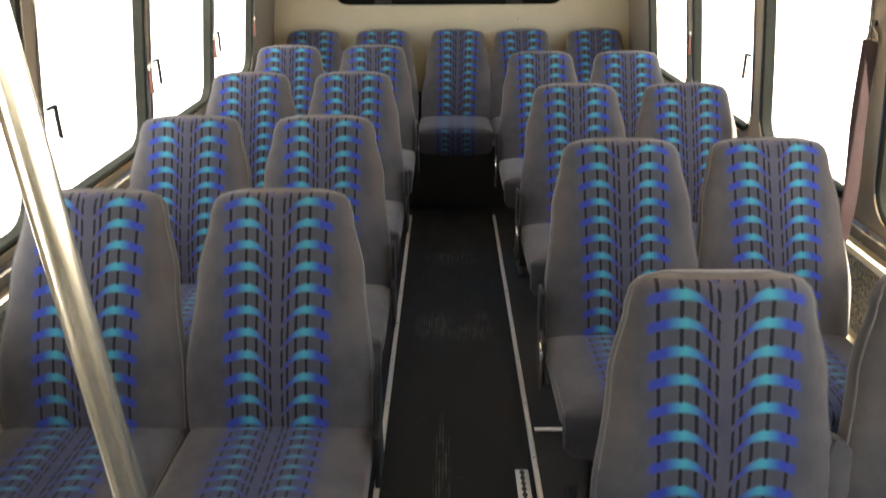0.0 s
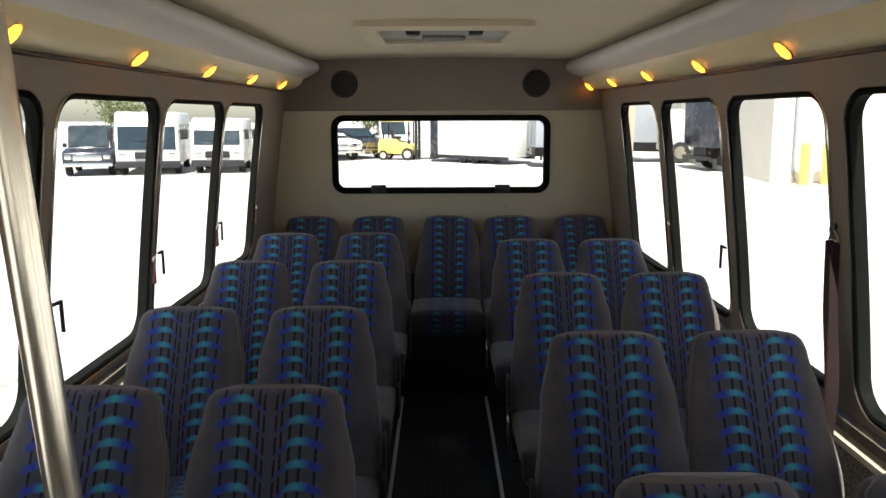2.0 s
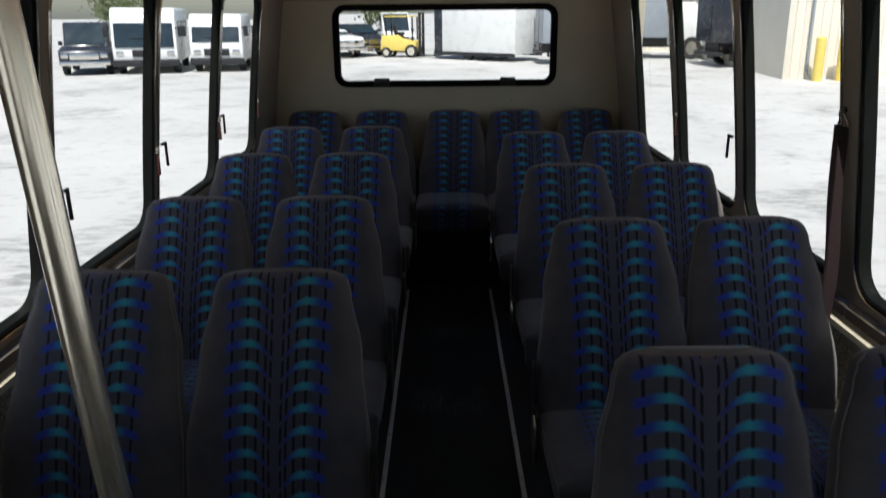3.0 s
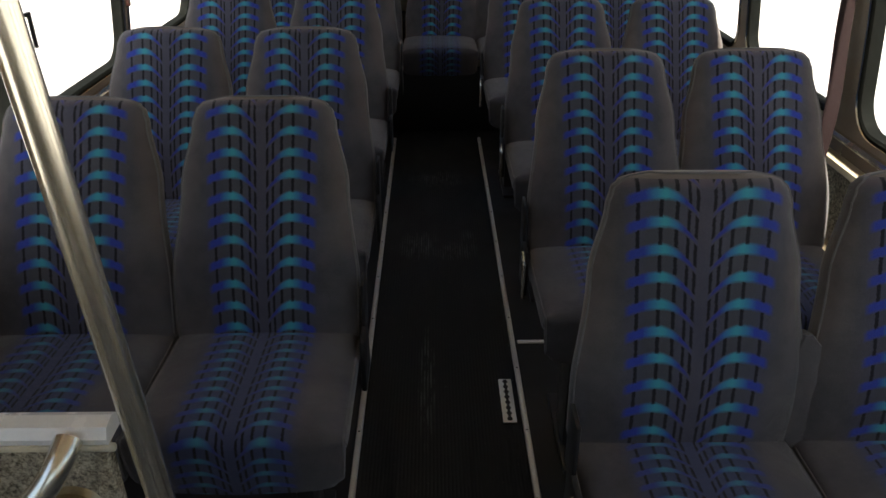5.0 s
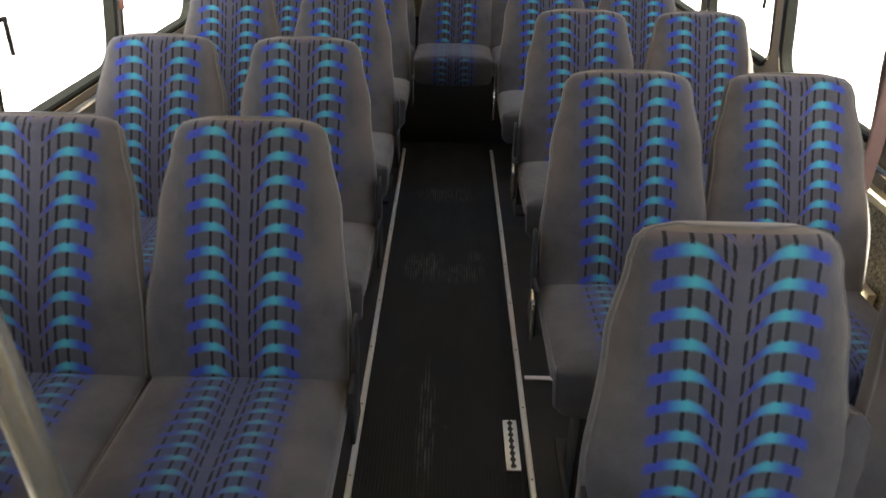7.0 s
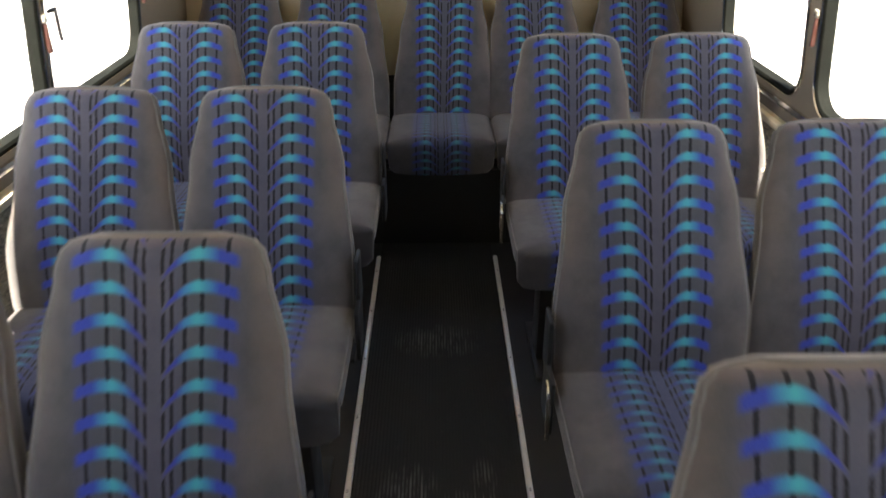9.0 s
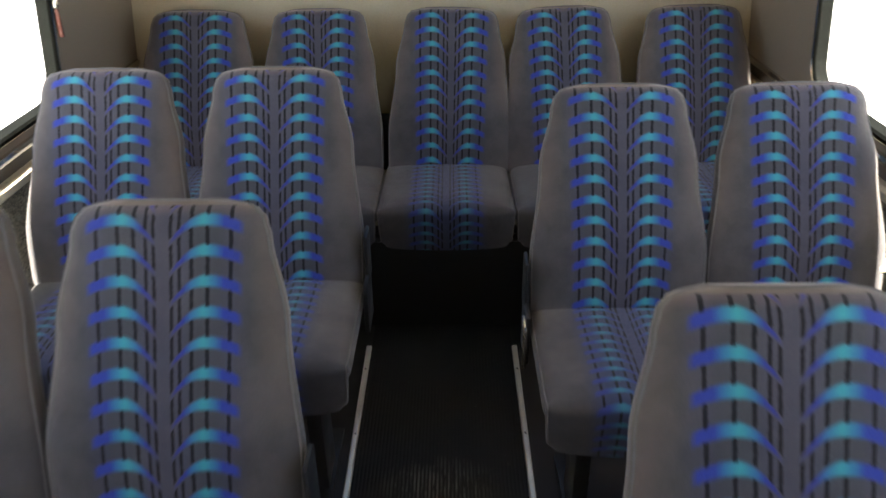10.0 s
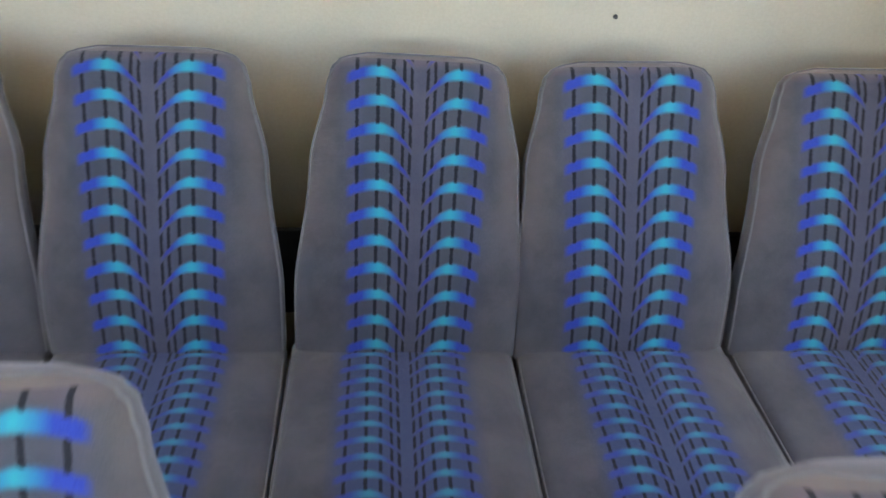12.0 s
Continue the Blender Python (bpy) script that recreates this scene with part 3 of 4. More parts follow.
# seat rails on the side walls
for side in (-1, 1):
    rail = thing("wall_seat_rail", (side * 1.15, 1.7, 0.742), "cream metal seat rail along the bus wall", "wall rail", "wall rails", kind="structure")
    bm = bmesh.new()
    prof = [(0.024, -0.018), (-0.008, -0.018), (-0.014, -0.012), (-0.014, 0.006), (-0.004, 0.014), (0.024, 0.014)]
    grid_faces(bm, [[(side * px, y, pz) for px, pz in prof] for y in (FRONT_Y - 1.7 + 0.02, REAR_Y - 1.7 - 0.02)])
    bmesh.ops.recalc_face_normals(bm, faces=bm.faces)
    part("rail", bm, RAIL_CREAM, rail)
    bm = bmesh.new()
    prof = [(0.02, 0.062), (-0.004, 0.06), (-0.008, 0.07), (-0.004, 0.08), (0.02, 0.078)]
    grid_faces(bm, [[(side * px, y, pz) for px, pz in prof] for y in (FRONT_Y - 1.7 + 0.02, REAR_Y - 1.7 - 0.02)])
    bmesh.ops.recalc_face_normals(bm, faces=bm.faces)
    part("sill_bead", bm, CHROME, rail, "thin bright sill bead")

# ---- seats ----


def pad(path, widths, thick, power=5.0, n=30, v0=0.0, rim=None):
    """An upholstered pad: path gives (y, z) of its face, with half widths and depths along it.
    Its UV holds metres across and metres along."""
    bm = bmesh.new()
    uv = bm.loops.layers.uv.new("UVMap")
    pts = [Vector((0, y, z)) for y, z in path]
    run, total, where = [0.0], 0.0, {}
    for a, b in zip(pts, pts[1:]):
        total += (b - a).length
        run.append(total)
    rings = []
    for i, p in enumerate(pts):
        d = (pts[min(i + 1, len(pts) - 1)] - pts[max(i - 1, 0)]).normalized()
        back = Vector((0, d.z, -d.y))
        w, t = widths[i], thick[i]
        ring = []
        for j in range(n):
            th = 2 * math.pi * (j + 0.5) / n
            c, s = math.cos(th), math.sin(th)
            x = w * math.copysign(abs(c) ** (2 / power), c)
            q = math.copysign(abs(s) ** (2 / (power * 0.55)), s)
            crown = 0.012 * (1 - (x / w) ** 2) if s < 0 else 0.0
            ring.append(p + Vector((x, 0, 0)) + back * (t[0] + (t[1] - t[0]) * (q + 1) / 2 - crown))
        rings.append(ring)
    if rim is not None:
        rim += rings
    rows = grid_faces(bm, rings)
    for i, row in enumerate(rows):
        for v in row:
            where[v] = run[i] + v0
    for f in bm.faces:
        for l in f.loops:
            l[uv].uv = (l.vert.co.x, where[l.vert])
    bmesh.ops.recalc_face_normals(bm, faces=bm.faces)
    return bm


def smooth_profile(keys, f):
    """Smooth interpolation through (f, value) keys."""
    for (a, va), (b, vb) in zip(keys, keys[1:]):
        if f <= b:
            s = (f - a) / (b - a)
            s = s * s * (3 - 2 * s)
            return va + (vb - va) * s
    return keys[-1][1]


PIPING = plain("grey_piping", (0.15, 0.143, 0.145), 0.85, vary=0.2, scale=60.0)


STEEP = 0.105
SEAT_Z = 0.08  # the frames stand this much above their drawing's zero
TOP_V = 0.546  # where the woven pattern runs out over the head of the seat


def back_mesh(upright=0.0, stretch=1.0):
    """Tapered backrest, reclined, rounded at the shoulders. Origin: under the top, on the floor."""
    line = bend([(0, -0.302, 0.405), (0, -0.292, 0.47), (0, -0.245, 0.61), (0, -0.165, 0.76), (0, -0.098, 0.885), (0, -0.062, 0.962)], 12)
    path = [(p.y + upright * (0.94 - p.z) / 0.48, p.z) for p in line]
    n = len(path)
    widths, thick = [], []
    for i in range(n):
        f = i / (n - 1)
        w = smooth_profile([(0, 0.207), (0.12, 0.2205), (0.34, 0.2215), (0.62, 0.198), (0.84, 0.170), (0.92, 0.162), (0.965, 0.148), (0.988, 0.129), (1.0, 0.1)], f)
        t = smooth_profile([(0, 0.10), (0.5, 0.085), (0.9, 0.07), (0.95, 0.06), (1.0, 0.03)], f)
        lift = smooth_profile([(0, 0.012), (0.05, 0.0), (0.88, 0.0), (0.95, 0.008), (1.0, 0.028)], f)
        widths.append(w)
        thick.append((lift, lift + t))
    rim = []
    length = sum(math.dist(a, b) for a, b in zip(path, path[1:]))
    me = mesh_from(pad(path, widths, thick, v0=TOP_V - length, rim=rim), "backrest", FABRIC)
    for loop_uv in me.uv_layers[0].uv:
        loop_uv.vector.x /= stretch
    # the welt follows both front edges and the top
    line = [ring[16] for ring in rim[8:-1]] + [rim[-1][j].copy() for j in range(17, 28)] + [ring[28] for ring in reversed(rim[8:-1])]
    return me, mesh_from(tube(bmesh.new(), line, 0.0024, 6), "piping", PIPING)


def cushion_mesh():
    line = bend([(0, -0.25, 0.452), (0, -0.32, 0.453), (0, -0.45, 0.458), (0, -0.57, 0.463), (0, -0.632, 0.461), (0, -0.656, 0.453), (0, -0.665, 0.432), (0, -0.66, 0.37), (0, -0.65, 0.314)], 5)
    path = [(p.y, p.z) for p in reversed(line)]
    n = len(path)
    widths, thick = [], []
    for i in range(n):
        f = i / (n - 1)
        widths.append(smooth_profile([(0, 0.196), (0.06, 0.216), (0.25, 0.2212), (0.6, 0.2218), (1.0, 0.219)], f))
        thick.append((0.0, smooth_profile([(0, 0.03), (0.36, 0.04), (0.6, 0.1), (1.0, 0.1)], f)))
    rim = []
    bm = pad(path, widths, thick, power=6.5, rim=rim)
    uv = bm.loops.layers.uv.active
    total = max(l[uv].uv.y for f in bm.faces for l in f.loops)
    for f in bm.faces:
        for l in f.loops:
            l[uv].uv.y += -total - 0.02
    welts = []
    for j in (16, 28):
        welts.append(mesh_from(tube(bmesh.new(), [ring[j] for ring in rim[3:-3]], 0.0024, 6), "piping", PIPING))
    return mesh_from(bm, "cushion", FABRIC), welts


(BACK, PIPE), (CUSHION, WELTS) = back_mesh(), cushion_mesh()

BACK_STEEP, PIPE_STEEP = back_mesh(STEEP, 1.07)


def seat_legs(parent, xs, aisle_x):
    bm = bmesh.new()
    x0, x1 = min(xs) - 0.2, max(xs) + 0.2
    tube(bm, [(x0, -0.6, 0.325), (x1, -0.6, 0.325)], 0.014)
    part("front_tube", bm, FRAME_DARK, parent, "dark steel frame tube")
    bm = bmesh.new()
    tube(bm, [(x0, -0.3, 0.325), (x1, -0.3, 0.325)], 0.014)
    part("rear_tube", bm, FRAME_DARK, parent, "dark steel frame tube")
    for x in xs:
        part("seat_pan", boxes((x - 0.19, x + 0.19, -0.6, -0.26, 0.335, 0.35, 0.004)), BLACK, parent, "black seat pan")


def double_seat(name, side, y, xa, xw, label, group, fused=False, lift=0.0):
    """Two upholstered seats on one frame: a leg by the aisle, the other end on the wall rail."""
    seat = thing(name, (0, y, SEAT_Z + lift), label, "bus seat", group)
    for x in (xa, xw):
        b = part("backrest", BACK_STEEP if fused else BACK, None, seat)
        b.location = (x, 0, 0)
        part("piping", PIPE_STEEP if fused else PIPE, None, b, "grey welt seam")
        c = part("cushion", CUSHION, None, seat)
        for w in WELTS:
            part("piping", w, None, c, "grey welt seam")
        c.location = (x, STEEP if fused else 0, 0)
    seat_legs(seat, (xa, xw), xa)
    lx = xa - side * 0.1
    bm = boxes((lx - 0.02, lx + 0.02, -0.52, -0.4, 0.012 - SEAT_Z - lift, 0.335, 0.005), (lx - 0.03, lx + 0.03, -0.62, -0.28, -0.004 - SEAT_Z - lift, 0.012 - SEAT_Z - lift, 0.004))
    part("leg", bm, FRAME_DARK, seat, "dark steel pedestal leg")
    wx = side * 1.15
    bm = boxes((min(wx, xw), max(wx, xw), -0.47, -0.43, 0.315, 0.345, 0.004))
    part("wall_bracket", bm, FRAME_DARK, seat, "dark steel wall bracket")
    ax = xa - side * 0.232
    bm = bmesh.new()
    box(bm, ax - 0.006, ax + 0.006, -0.36, -0.25, 0.33, 0.47, 0.004)
    box(bm, ax - 0.005, ax + 0.005, -0.29, -0.22, 0.44, 0.58, 0.004)
    part("side_bracket", bm, BLACK, seat, "black hinge bracket")
    if side < 0:
        return seat
    bm = bmesh.new()
    tube(bm, bend([(ax - side * 0.008, -0.37, 0.33), (ax - side * 0.008, -0.365, 0.42), (ax - side * 0.008, -0.35, 0.45), (ax - side * 0.008, -0.33, 0.455)], 4), 0.006, 8)
    part("grab_lever", bm, STEEL, seat, "bright steel lever")
    if fused:
        mid = (xa + xw) / 2
        path = [(y + STEEP * (0.94 - z) / 0.48 + 0.006, z) for y, z in ((-0.30, 0.41), (-0.288, 0.47), (-0.255, 0.58), (-0.222, 0.65), (-0.212, 0.668))]
        joint = part("back_joint", pad(path, [0.05, 0.05, 0.045, 0.035, 0.012], [(0.012, 0.08)] * 4 + [(0.02, 0.06)], n=16, v0=-2.0), FABRIC, seat, "plain grey joining panel")
        joint.location = (mid, 0, 0)
    return seat


LABEL = "double bus seat in grey plush with blue patterned stripes"
for y, xa, xw in ((2.005, -0.424, -0.866), (2.769, -0.437, -0.879), (3.59, -0.434, -0.876), (4.395, -0.416, -0.866)):
    double_seat("double_seat", -1, y, xa, xw, LABEL, "double seats in rows")
for y, xa, xw, lift in ((1.52, 0.457, 0.899, 0.0), (2.405, 0.464, 0.884, 0.014), (3.308, 0.478, 0.915, 0.0), (4.285, 0.456, 0.898, -0.02)):
    double_seat("double_seat", 1, y, xa, xw, LABEL, "double seats in rows", y < 2.0, lift)

bench = thing("rear_bench", (0, 5.205, SEAT_Z - 0.016), "five-place rear bench in grey plush with blue patterned stripes", "bus seat")
LEAN = (0.4, -0.3, 1.4, -1.8, -0.8)  # the loose backs lean a little to either side
for i in range(5):
    x = (i - 2) * 0.446 + 0.02
    b = part("backrest", BACK, None, bench)
    b.location = (x, 0, 0)
    b.rotation_euler = (0, radians(LEAN[i]), 0)
    part("piping", PIPE, None, b, "grey welt seam")
    c = part("cushion", CUSHION, None, bench)
    c.location = (x, 0, 0)
    for w in WELTS:
        part("piping", w, None, c, "grey welt seam")
seat_legs(bench, [(i - 2) * 0.446 + 0.02 for i in range(5)], 0)
# added black board: stands in for the shade in the gaps between backs
part("gap_shade_board", boxes((-1.12, 1.12, -0.04, -0.025, 0.33, 0.56, 0.004)), BLACK, bench, "added black board standing in for shade behind the backrests")
part("kick_panel", boxes((-1.15, 1.15, -0.54, -0.515, 0.012 - SEAT_Z, 0.33, 0.004)), BLACK, bench, "black panel under the bench")

# ---- modesty panel and pole ----
PX, PY = -0.452, 1.02
panel = thing("modesty_panel", (PX, PY, 0.133), "carpeted modesty panel with a glossy white top rail", "partition")
part("carpet_board", boxes((-0.68, -0.022, -0.012, 0.012, -0.137, 0.70, 0.004)), CARPET, panel, "speckled grey carpet board")
bm = bmesh.new()
grid_faces(bm, [[(x, -0.02, 0.712), (x, -0.022, 0.722), (x, -0.014, 0.737), (x, 0.006, 0.742), (x, 0.02, 0.735), (x, 0.022, 0.712)] for x in (-0.69, -0.012)])
bmesh.ops.recalc_face_normals(bm, faces=bm.faces)
part("top_rail", bm, RAIL_WHITE, panel, "glossy white top rail")
part("rail_lip", boxes((-0.69, -0.004, -0.022, -0.0125, 0.7, 0.711, 0.003)), RAIL_CREAM, panel, "cream lower lip")
bm = bmesh.new()
tube(bm, bend([(-0.06, -0.024, 0.725), (-0.064, -0.05, 0.712), (-0.085, -0.072, 0.68), (-0.12, -0.085, 0.652), (-0.18, -0.09, 0.63), (-0.3, -0.09, 0.612), (-0.42, -0.07, 0.62), (-0.45, -0.02, 0.66)], 6), 0.0185, 14)
part("grab_handle", bm, STEEL, panel, "curved steel grab handle")
bm = bmesh.new()
cyl(bm, (-0.085, -0.011, 0.585), (-0.085, -0.022, 0.585), 0.045, 0.04, 24)
cyl(bm, (-0.085, -0.02, 0.585), (-0.105, -0.06, 0.6), 0.022, 0.017, 18)
bmesh.ops.create_uvsphere(bm, u_segments=14, v_segments=8, radius=0.02, matrix=Matrix.Translation((-0.108, -0.065, 0.602)))
part("rail_fitting", bm, BRASS, panel, "brassy round fitting")
pole = thing("grab_pole", (PX, PY, 0), "upright stainless steel grab pole from floor to ceiling", "grab pole")
bm = bmesh.new()
cyl(bm, (0.075, 0, 0.0), (-0.049, 0, 2.033), 0.019, n=24)
part("tube", bm, STEEL, pole)
for z0, z1 in ((-0.003, 0.012), (2.018, 2.034)):
    bm = bmesh.new()
    fx = 0.075 - 0.061 * max(0.0, z0)
    cyl(bm, (fx, 0, z0), (fx, 0, z1), 0.04, 0.036, 24)
    part("flange", bm, STEEL, pole, "round steel flange")

# ---- seat belt on the pillar ----


def strap(bm, pts, half, thick, across):
    a = Vector(across).normalized()
    pts = [Vector(p) for p in pts]
    rings = []
    for i, p in enumerate(pts):
        d = (pts[min(i + 1, len(pts) - 1)] - pts[max(i - 1, 0)]).normalized()
        n = d.cross(a).normalized()
        rings.append([p + a * half + n * thick, p - a * half + n * thick, p - a * half - n * thick, p + a * half - n * thick])
    grid_faces(bm, rings)
    bmesh.ops.recalc_face_normals(bm, faces=bm.faces)
    return bm


belt = thing("seat_belt", (1.1, 2.312, 1.325), "maroon seat belt hanging from the window pillar", "seat belt")
bm = bmesh.new()
strap(bm, bend([(-0.012, 0.0, 0.0), (-0.012, -0.02, -0.2), (0.0, -0.04, -0.42), (-0.004, -0.036, -0.62), (-0.03, -0.03, -0.92)], 6), 0.019, 0.0012, (0.8, -0.6, 0.06))
part("webbing", bm, BELT, belt)
bm = bmesh.new()
tube(bm, [(-0.008, -0.028, 0.0), (-0.008, -0.02, 0.012), (-0.008, 0.02, 0.04), (-0.008, 0.026, 0.028), (-0.008, 0.026, -0.004), (-0.008, -0.028, -0.002)], 0.0045, 8)
part("guide_loop", bm, CHROME, belt, "chrome guide loop")
bm = bmesh.new()
cyl(bm, (0.01, 0.004, 0.04), (-0.012, 0.004, 0.04), 0.009, n=14)
part("anchor_bolt", bm, FRAME_DARK, belt, "dark anchor bolt")

# a short belt stalk at the rear bench wall end
stalk = thing("belt_anchor", (1.13, 5.08, 0.725), "cream belt strap on the wall rail", "seat belt")
bm = bmesh.new()
strap(bm, bend([(0.0, 0, 0.02), (-0.014, 0, -0.02), (-0.02, 0.01, -0.08), (-0.03, 0.03, -0.15)], 5), 0.022, 0.0015, (0.1, 1, 0.1))
part("webbing", bm, plain("cream_webbing", (0.55, 0.5, 0.4), 0.7), stalk)

bracket = thing("belt_bracket", (1.15, 2.218, 0.472), "cream metal belt bracket on the carpeted wall", "bracket", "belt brackets")
part("plate", boxes((-0.006, 0.018, -0.05, 0.05, -0.03, 0.03, 0.004)), RAIL_CREAM, bracket)
part("arm", boxes((-0.05, -0.004, -0.035, 0.035, -0.006, 0.006, 0.003), (-0.056, -0.044, -0.03, 0.03, -0.03, 0.006, 0.003)), RAIL_CREAM, bracket)
bm = bmesh.new()
cyl(bm, (-0.006, 0.02, 0.012), (-0.016, 0.02, 0.012), 0.01, n=12)
part("bolt", bm, FRAME_DARK, bracket, "dark bolt head")

copy_thing(bracket, Matrix.Translation((1.15, 4.06, 0.6)))

# ---- floor plate in the aisle ----
plate = thing("floor_track_plate", (0.205, 2.1, 0.0), "short worn aluminium anchor track set in the aisle floor", "floor plate")
part("track", boxes((-0.021, 0.021, -0.105, 0.105, 0.0, 0.006, 0.002)), ALU, plate)
bm = bmesh.new()
for i in range(8):
    y = -0.09 + i * 0.0257
    cyl(bm, (0, y, 0.0055), (0, y, 0.0072), 0.0085, n=12)
    box(bm, -0.004, 0.004, y, y + 0.0257 if i < 7 else y + 0.01, 0.0056, 0.0071)
part("slot", bm, BLACK, plate, "dark toothed slot", smooth=False)
seam = thing("floor_seam_strip", (0.6, 2.424, 0.0), "thin metal floor seam strip beside the aisle", "floor trim")
part("strip", boxes((-0.33, 0.33, -0.009, 0.009, -0.004, 0.002, 0.002)), ALU, seam)

# wall screw
scr = thing("wall_screw", (0.425, REAR_Y - 0.002, 1.065), "small dark screw in the rear wall", "screw")
bm = bmesh.new()
cyl(bm, (0, 0.004, 0), (0, -0.003, 0), 0.005, 0.004, 12)
part("screw_head", bm, FRAME_DARK, scr)

# ---- the yard outside ----
bm = bmesh.new()
bmesh.ops.create_grid(bm, x_segments=8, y_segments=8, size=600, matrix=Matrix.Translation((0, 0, GROUND_Z)))
tagged(part("ground", bm, TARMAC, smooth=False), "pale sunlit tarmac of a vehicle yard", "ground", kind="structure")


def wheel(parent, x, y, r=0.42, w=0.26):
    bm = bmesh.new()
    rings = []
    for rr, d in ((r * 0.6, -0.5), (r * 0.93, -0.5), (r, -0.36), (r, 0.36), (r * 0.93, 0.5), (r * 0.6, 0.5)):
        rings.append([(x + d * w, y + rr * math.cos(2 * math.pi * j / 24), r + rr * math.sin(2 * math.pi * j / 24)) for j in range(24)])
    grid_faces(bm, rings, cap=False)
    bmesh.ops.recalc_face_normals(bm, faces=bm.faces)
    tyre = part("wheel", bm, TYRE, parent, "black tyre")
    bm = bmesh.new()
    cyl(bm, (x - 0.42 * w, y, r), (x + 0.42 * w, y, r), r * 0.61, n=20)
    cyl(bm, (x - 0.5 * w, y, r), (x + 0.5 * w, y, r), r * 0.2, n=12)
    part("rim", bm, STEEL, tyre, "steel rim")


def prism(bm, outline, x0, x1, bevel=0.05):
    """A body extruded across x from a side outline of (y, z), edges rounded."""
    rows = grid_faces(bm, [[(x, y, z) for y, z in outline] for x in (x0, x1)])
    bmesh.ops.recalc_face_normals(bm, faces=bm.faces)
    if bevel:
        bmesh.ops.bevel(bm, geom=bm.edges[:], offset=bevel, segments=2, affect="EDGES", profile=0.5)
    return bm


def parked_bus(x, y, turn, label, paint, wide=2.4, high=3.0, long=7.5, z0=1.4, z1=2.5):
    """A parked bus or van seen from its front (towards -y)."""
    bus = thing("parked_bus", (x, y, GROUND_Z), label, "bus", "parked vehicles", turn=turn)
    h = wide / 2
    part("body", prism(bmesh.new(), [(0.05, 0.42), (0.0, 0.9), (0.06, 1.35), (0.42, high - 0.35), (0.75, high), (long, high), (long, 0.42)], -h, h, 0.09), paint, bus)
    def front(z):
        return 0.06 + (z - 1.35) * 0.36 / (high - 1.7)
    bm = bmesh.new()
    grid_faces(bm, [[(-h + 0.12, front(z) - d, z), (h - 0.12, front(z) - d, z), (h - 0.12, front(z) + 0.05, z), (-h + 0.12, front(z) + 0.05, z)] for z, d in ((z0, 0.012), (z1, 0.012))])
    bmesh.ops.recalc_face_normals(bm, faces=bm.faces)
    part("windscreen", bm, DARK_GLASS, bus, "dark windscreen")
    part("wiper", boxes((-0.5, 0.45, front(1.5) - 0.05, front(1.5) - 0.02, 1.48, 1.51)), BLACK, bus)
    part("bumper", boxes((-h - 0.02, h + 0.02, -0.14, 0.1, 0.32, 0.62, 0.05)), FRAME_DARK, bus, "dark bumper")
    part("grille", boxes((-0.5, 0.5, -0.03, 0.06, 0.72, 1.02, 0.02)), BLACK, bus, "black grille")
    for sx in (-1, 1):
        part("headlight", boxes((sx * (h - 0.28) - 0.15, sx * (h - 0.28) + 0.15, -0.03, 0.08, 0.78, 0.98, 0.03)), CHROME, bus, "bright headlight")
        part("mirror", boxes((sx * (h + 0.17) - 0.09, sx * (h + 0.17) + 0.09, 0.02, 0.12, 1.55, 2.0, 0.03), (min(sx * (h - 0.02), sx * (h + 0.1)), max(sx * (h - 0.02), sx * (h + 0.1)), 0.06, 0.1, 1.9, 1.94)), BLACK, bus, "black side mirror")
        for i in range(4):
            part("side_window", boxes((sx * h - 0.012, sx * h + 0.012, 1.2 + i * 1.5, 2.5 + i * 1.5, 1.5, high - 0.55, 0.01)), DARK_GLASS, bus, "dark side window")
        wheel(bus, sx * (h - 0.16), 1.1)
        wheel(bus, sx * (h - 0.16), long - 1.7)
    return bus


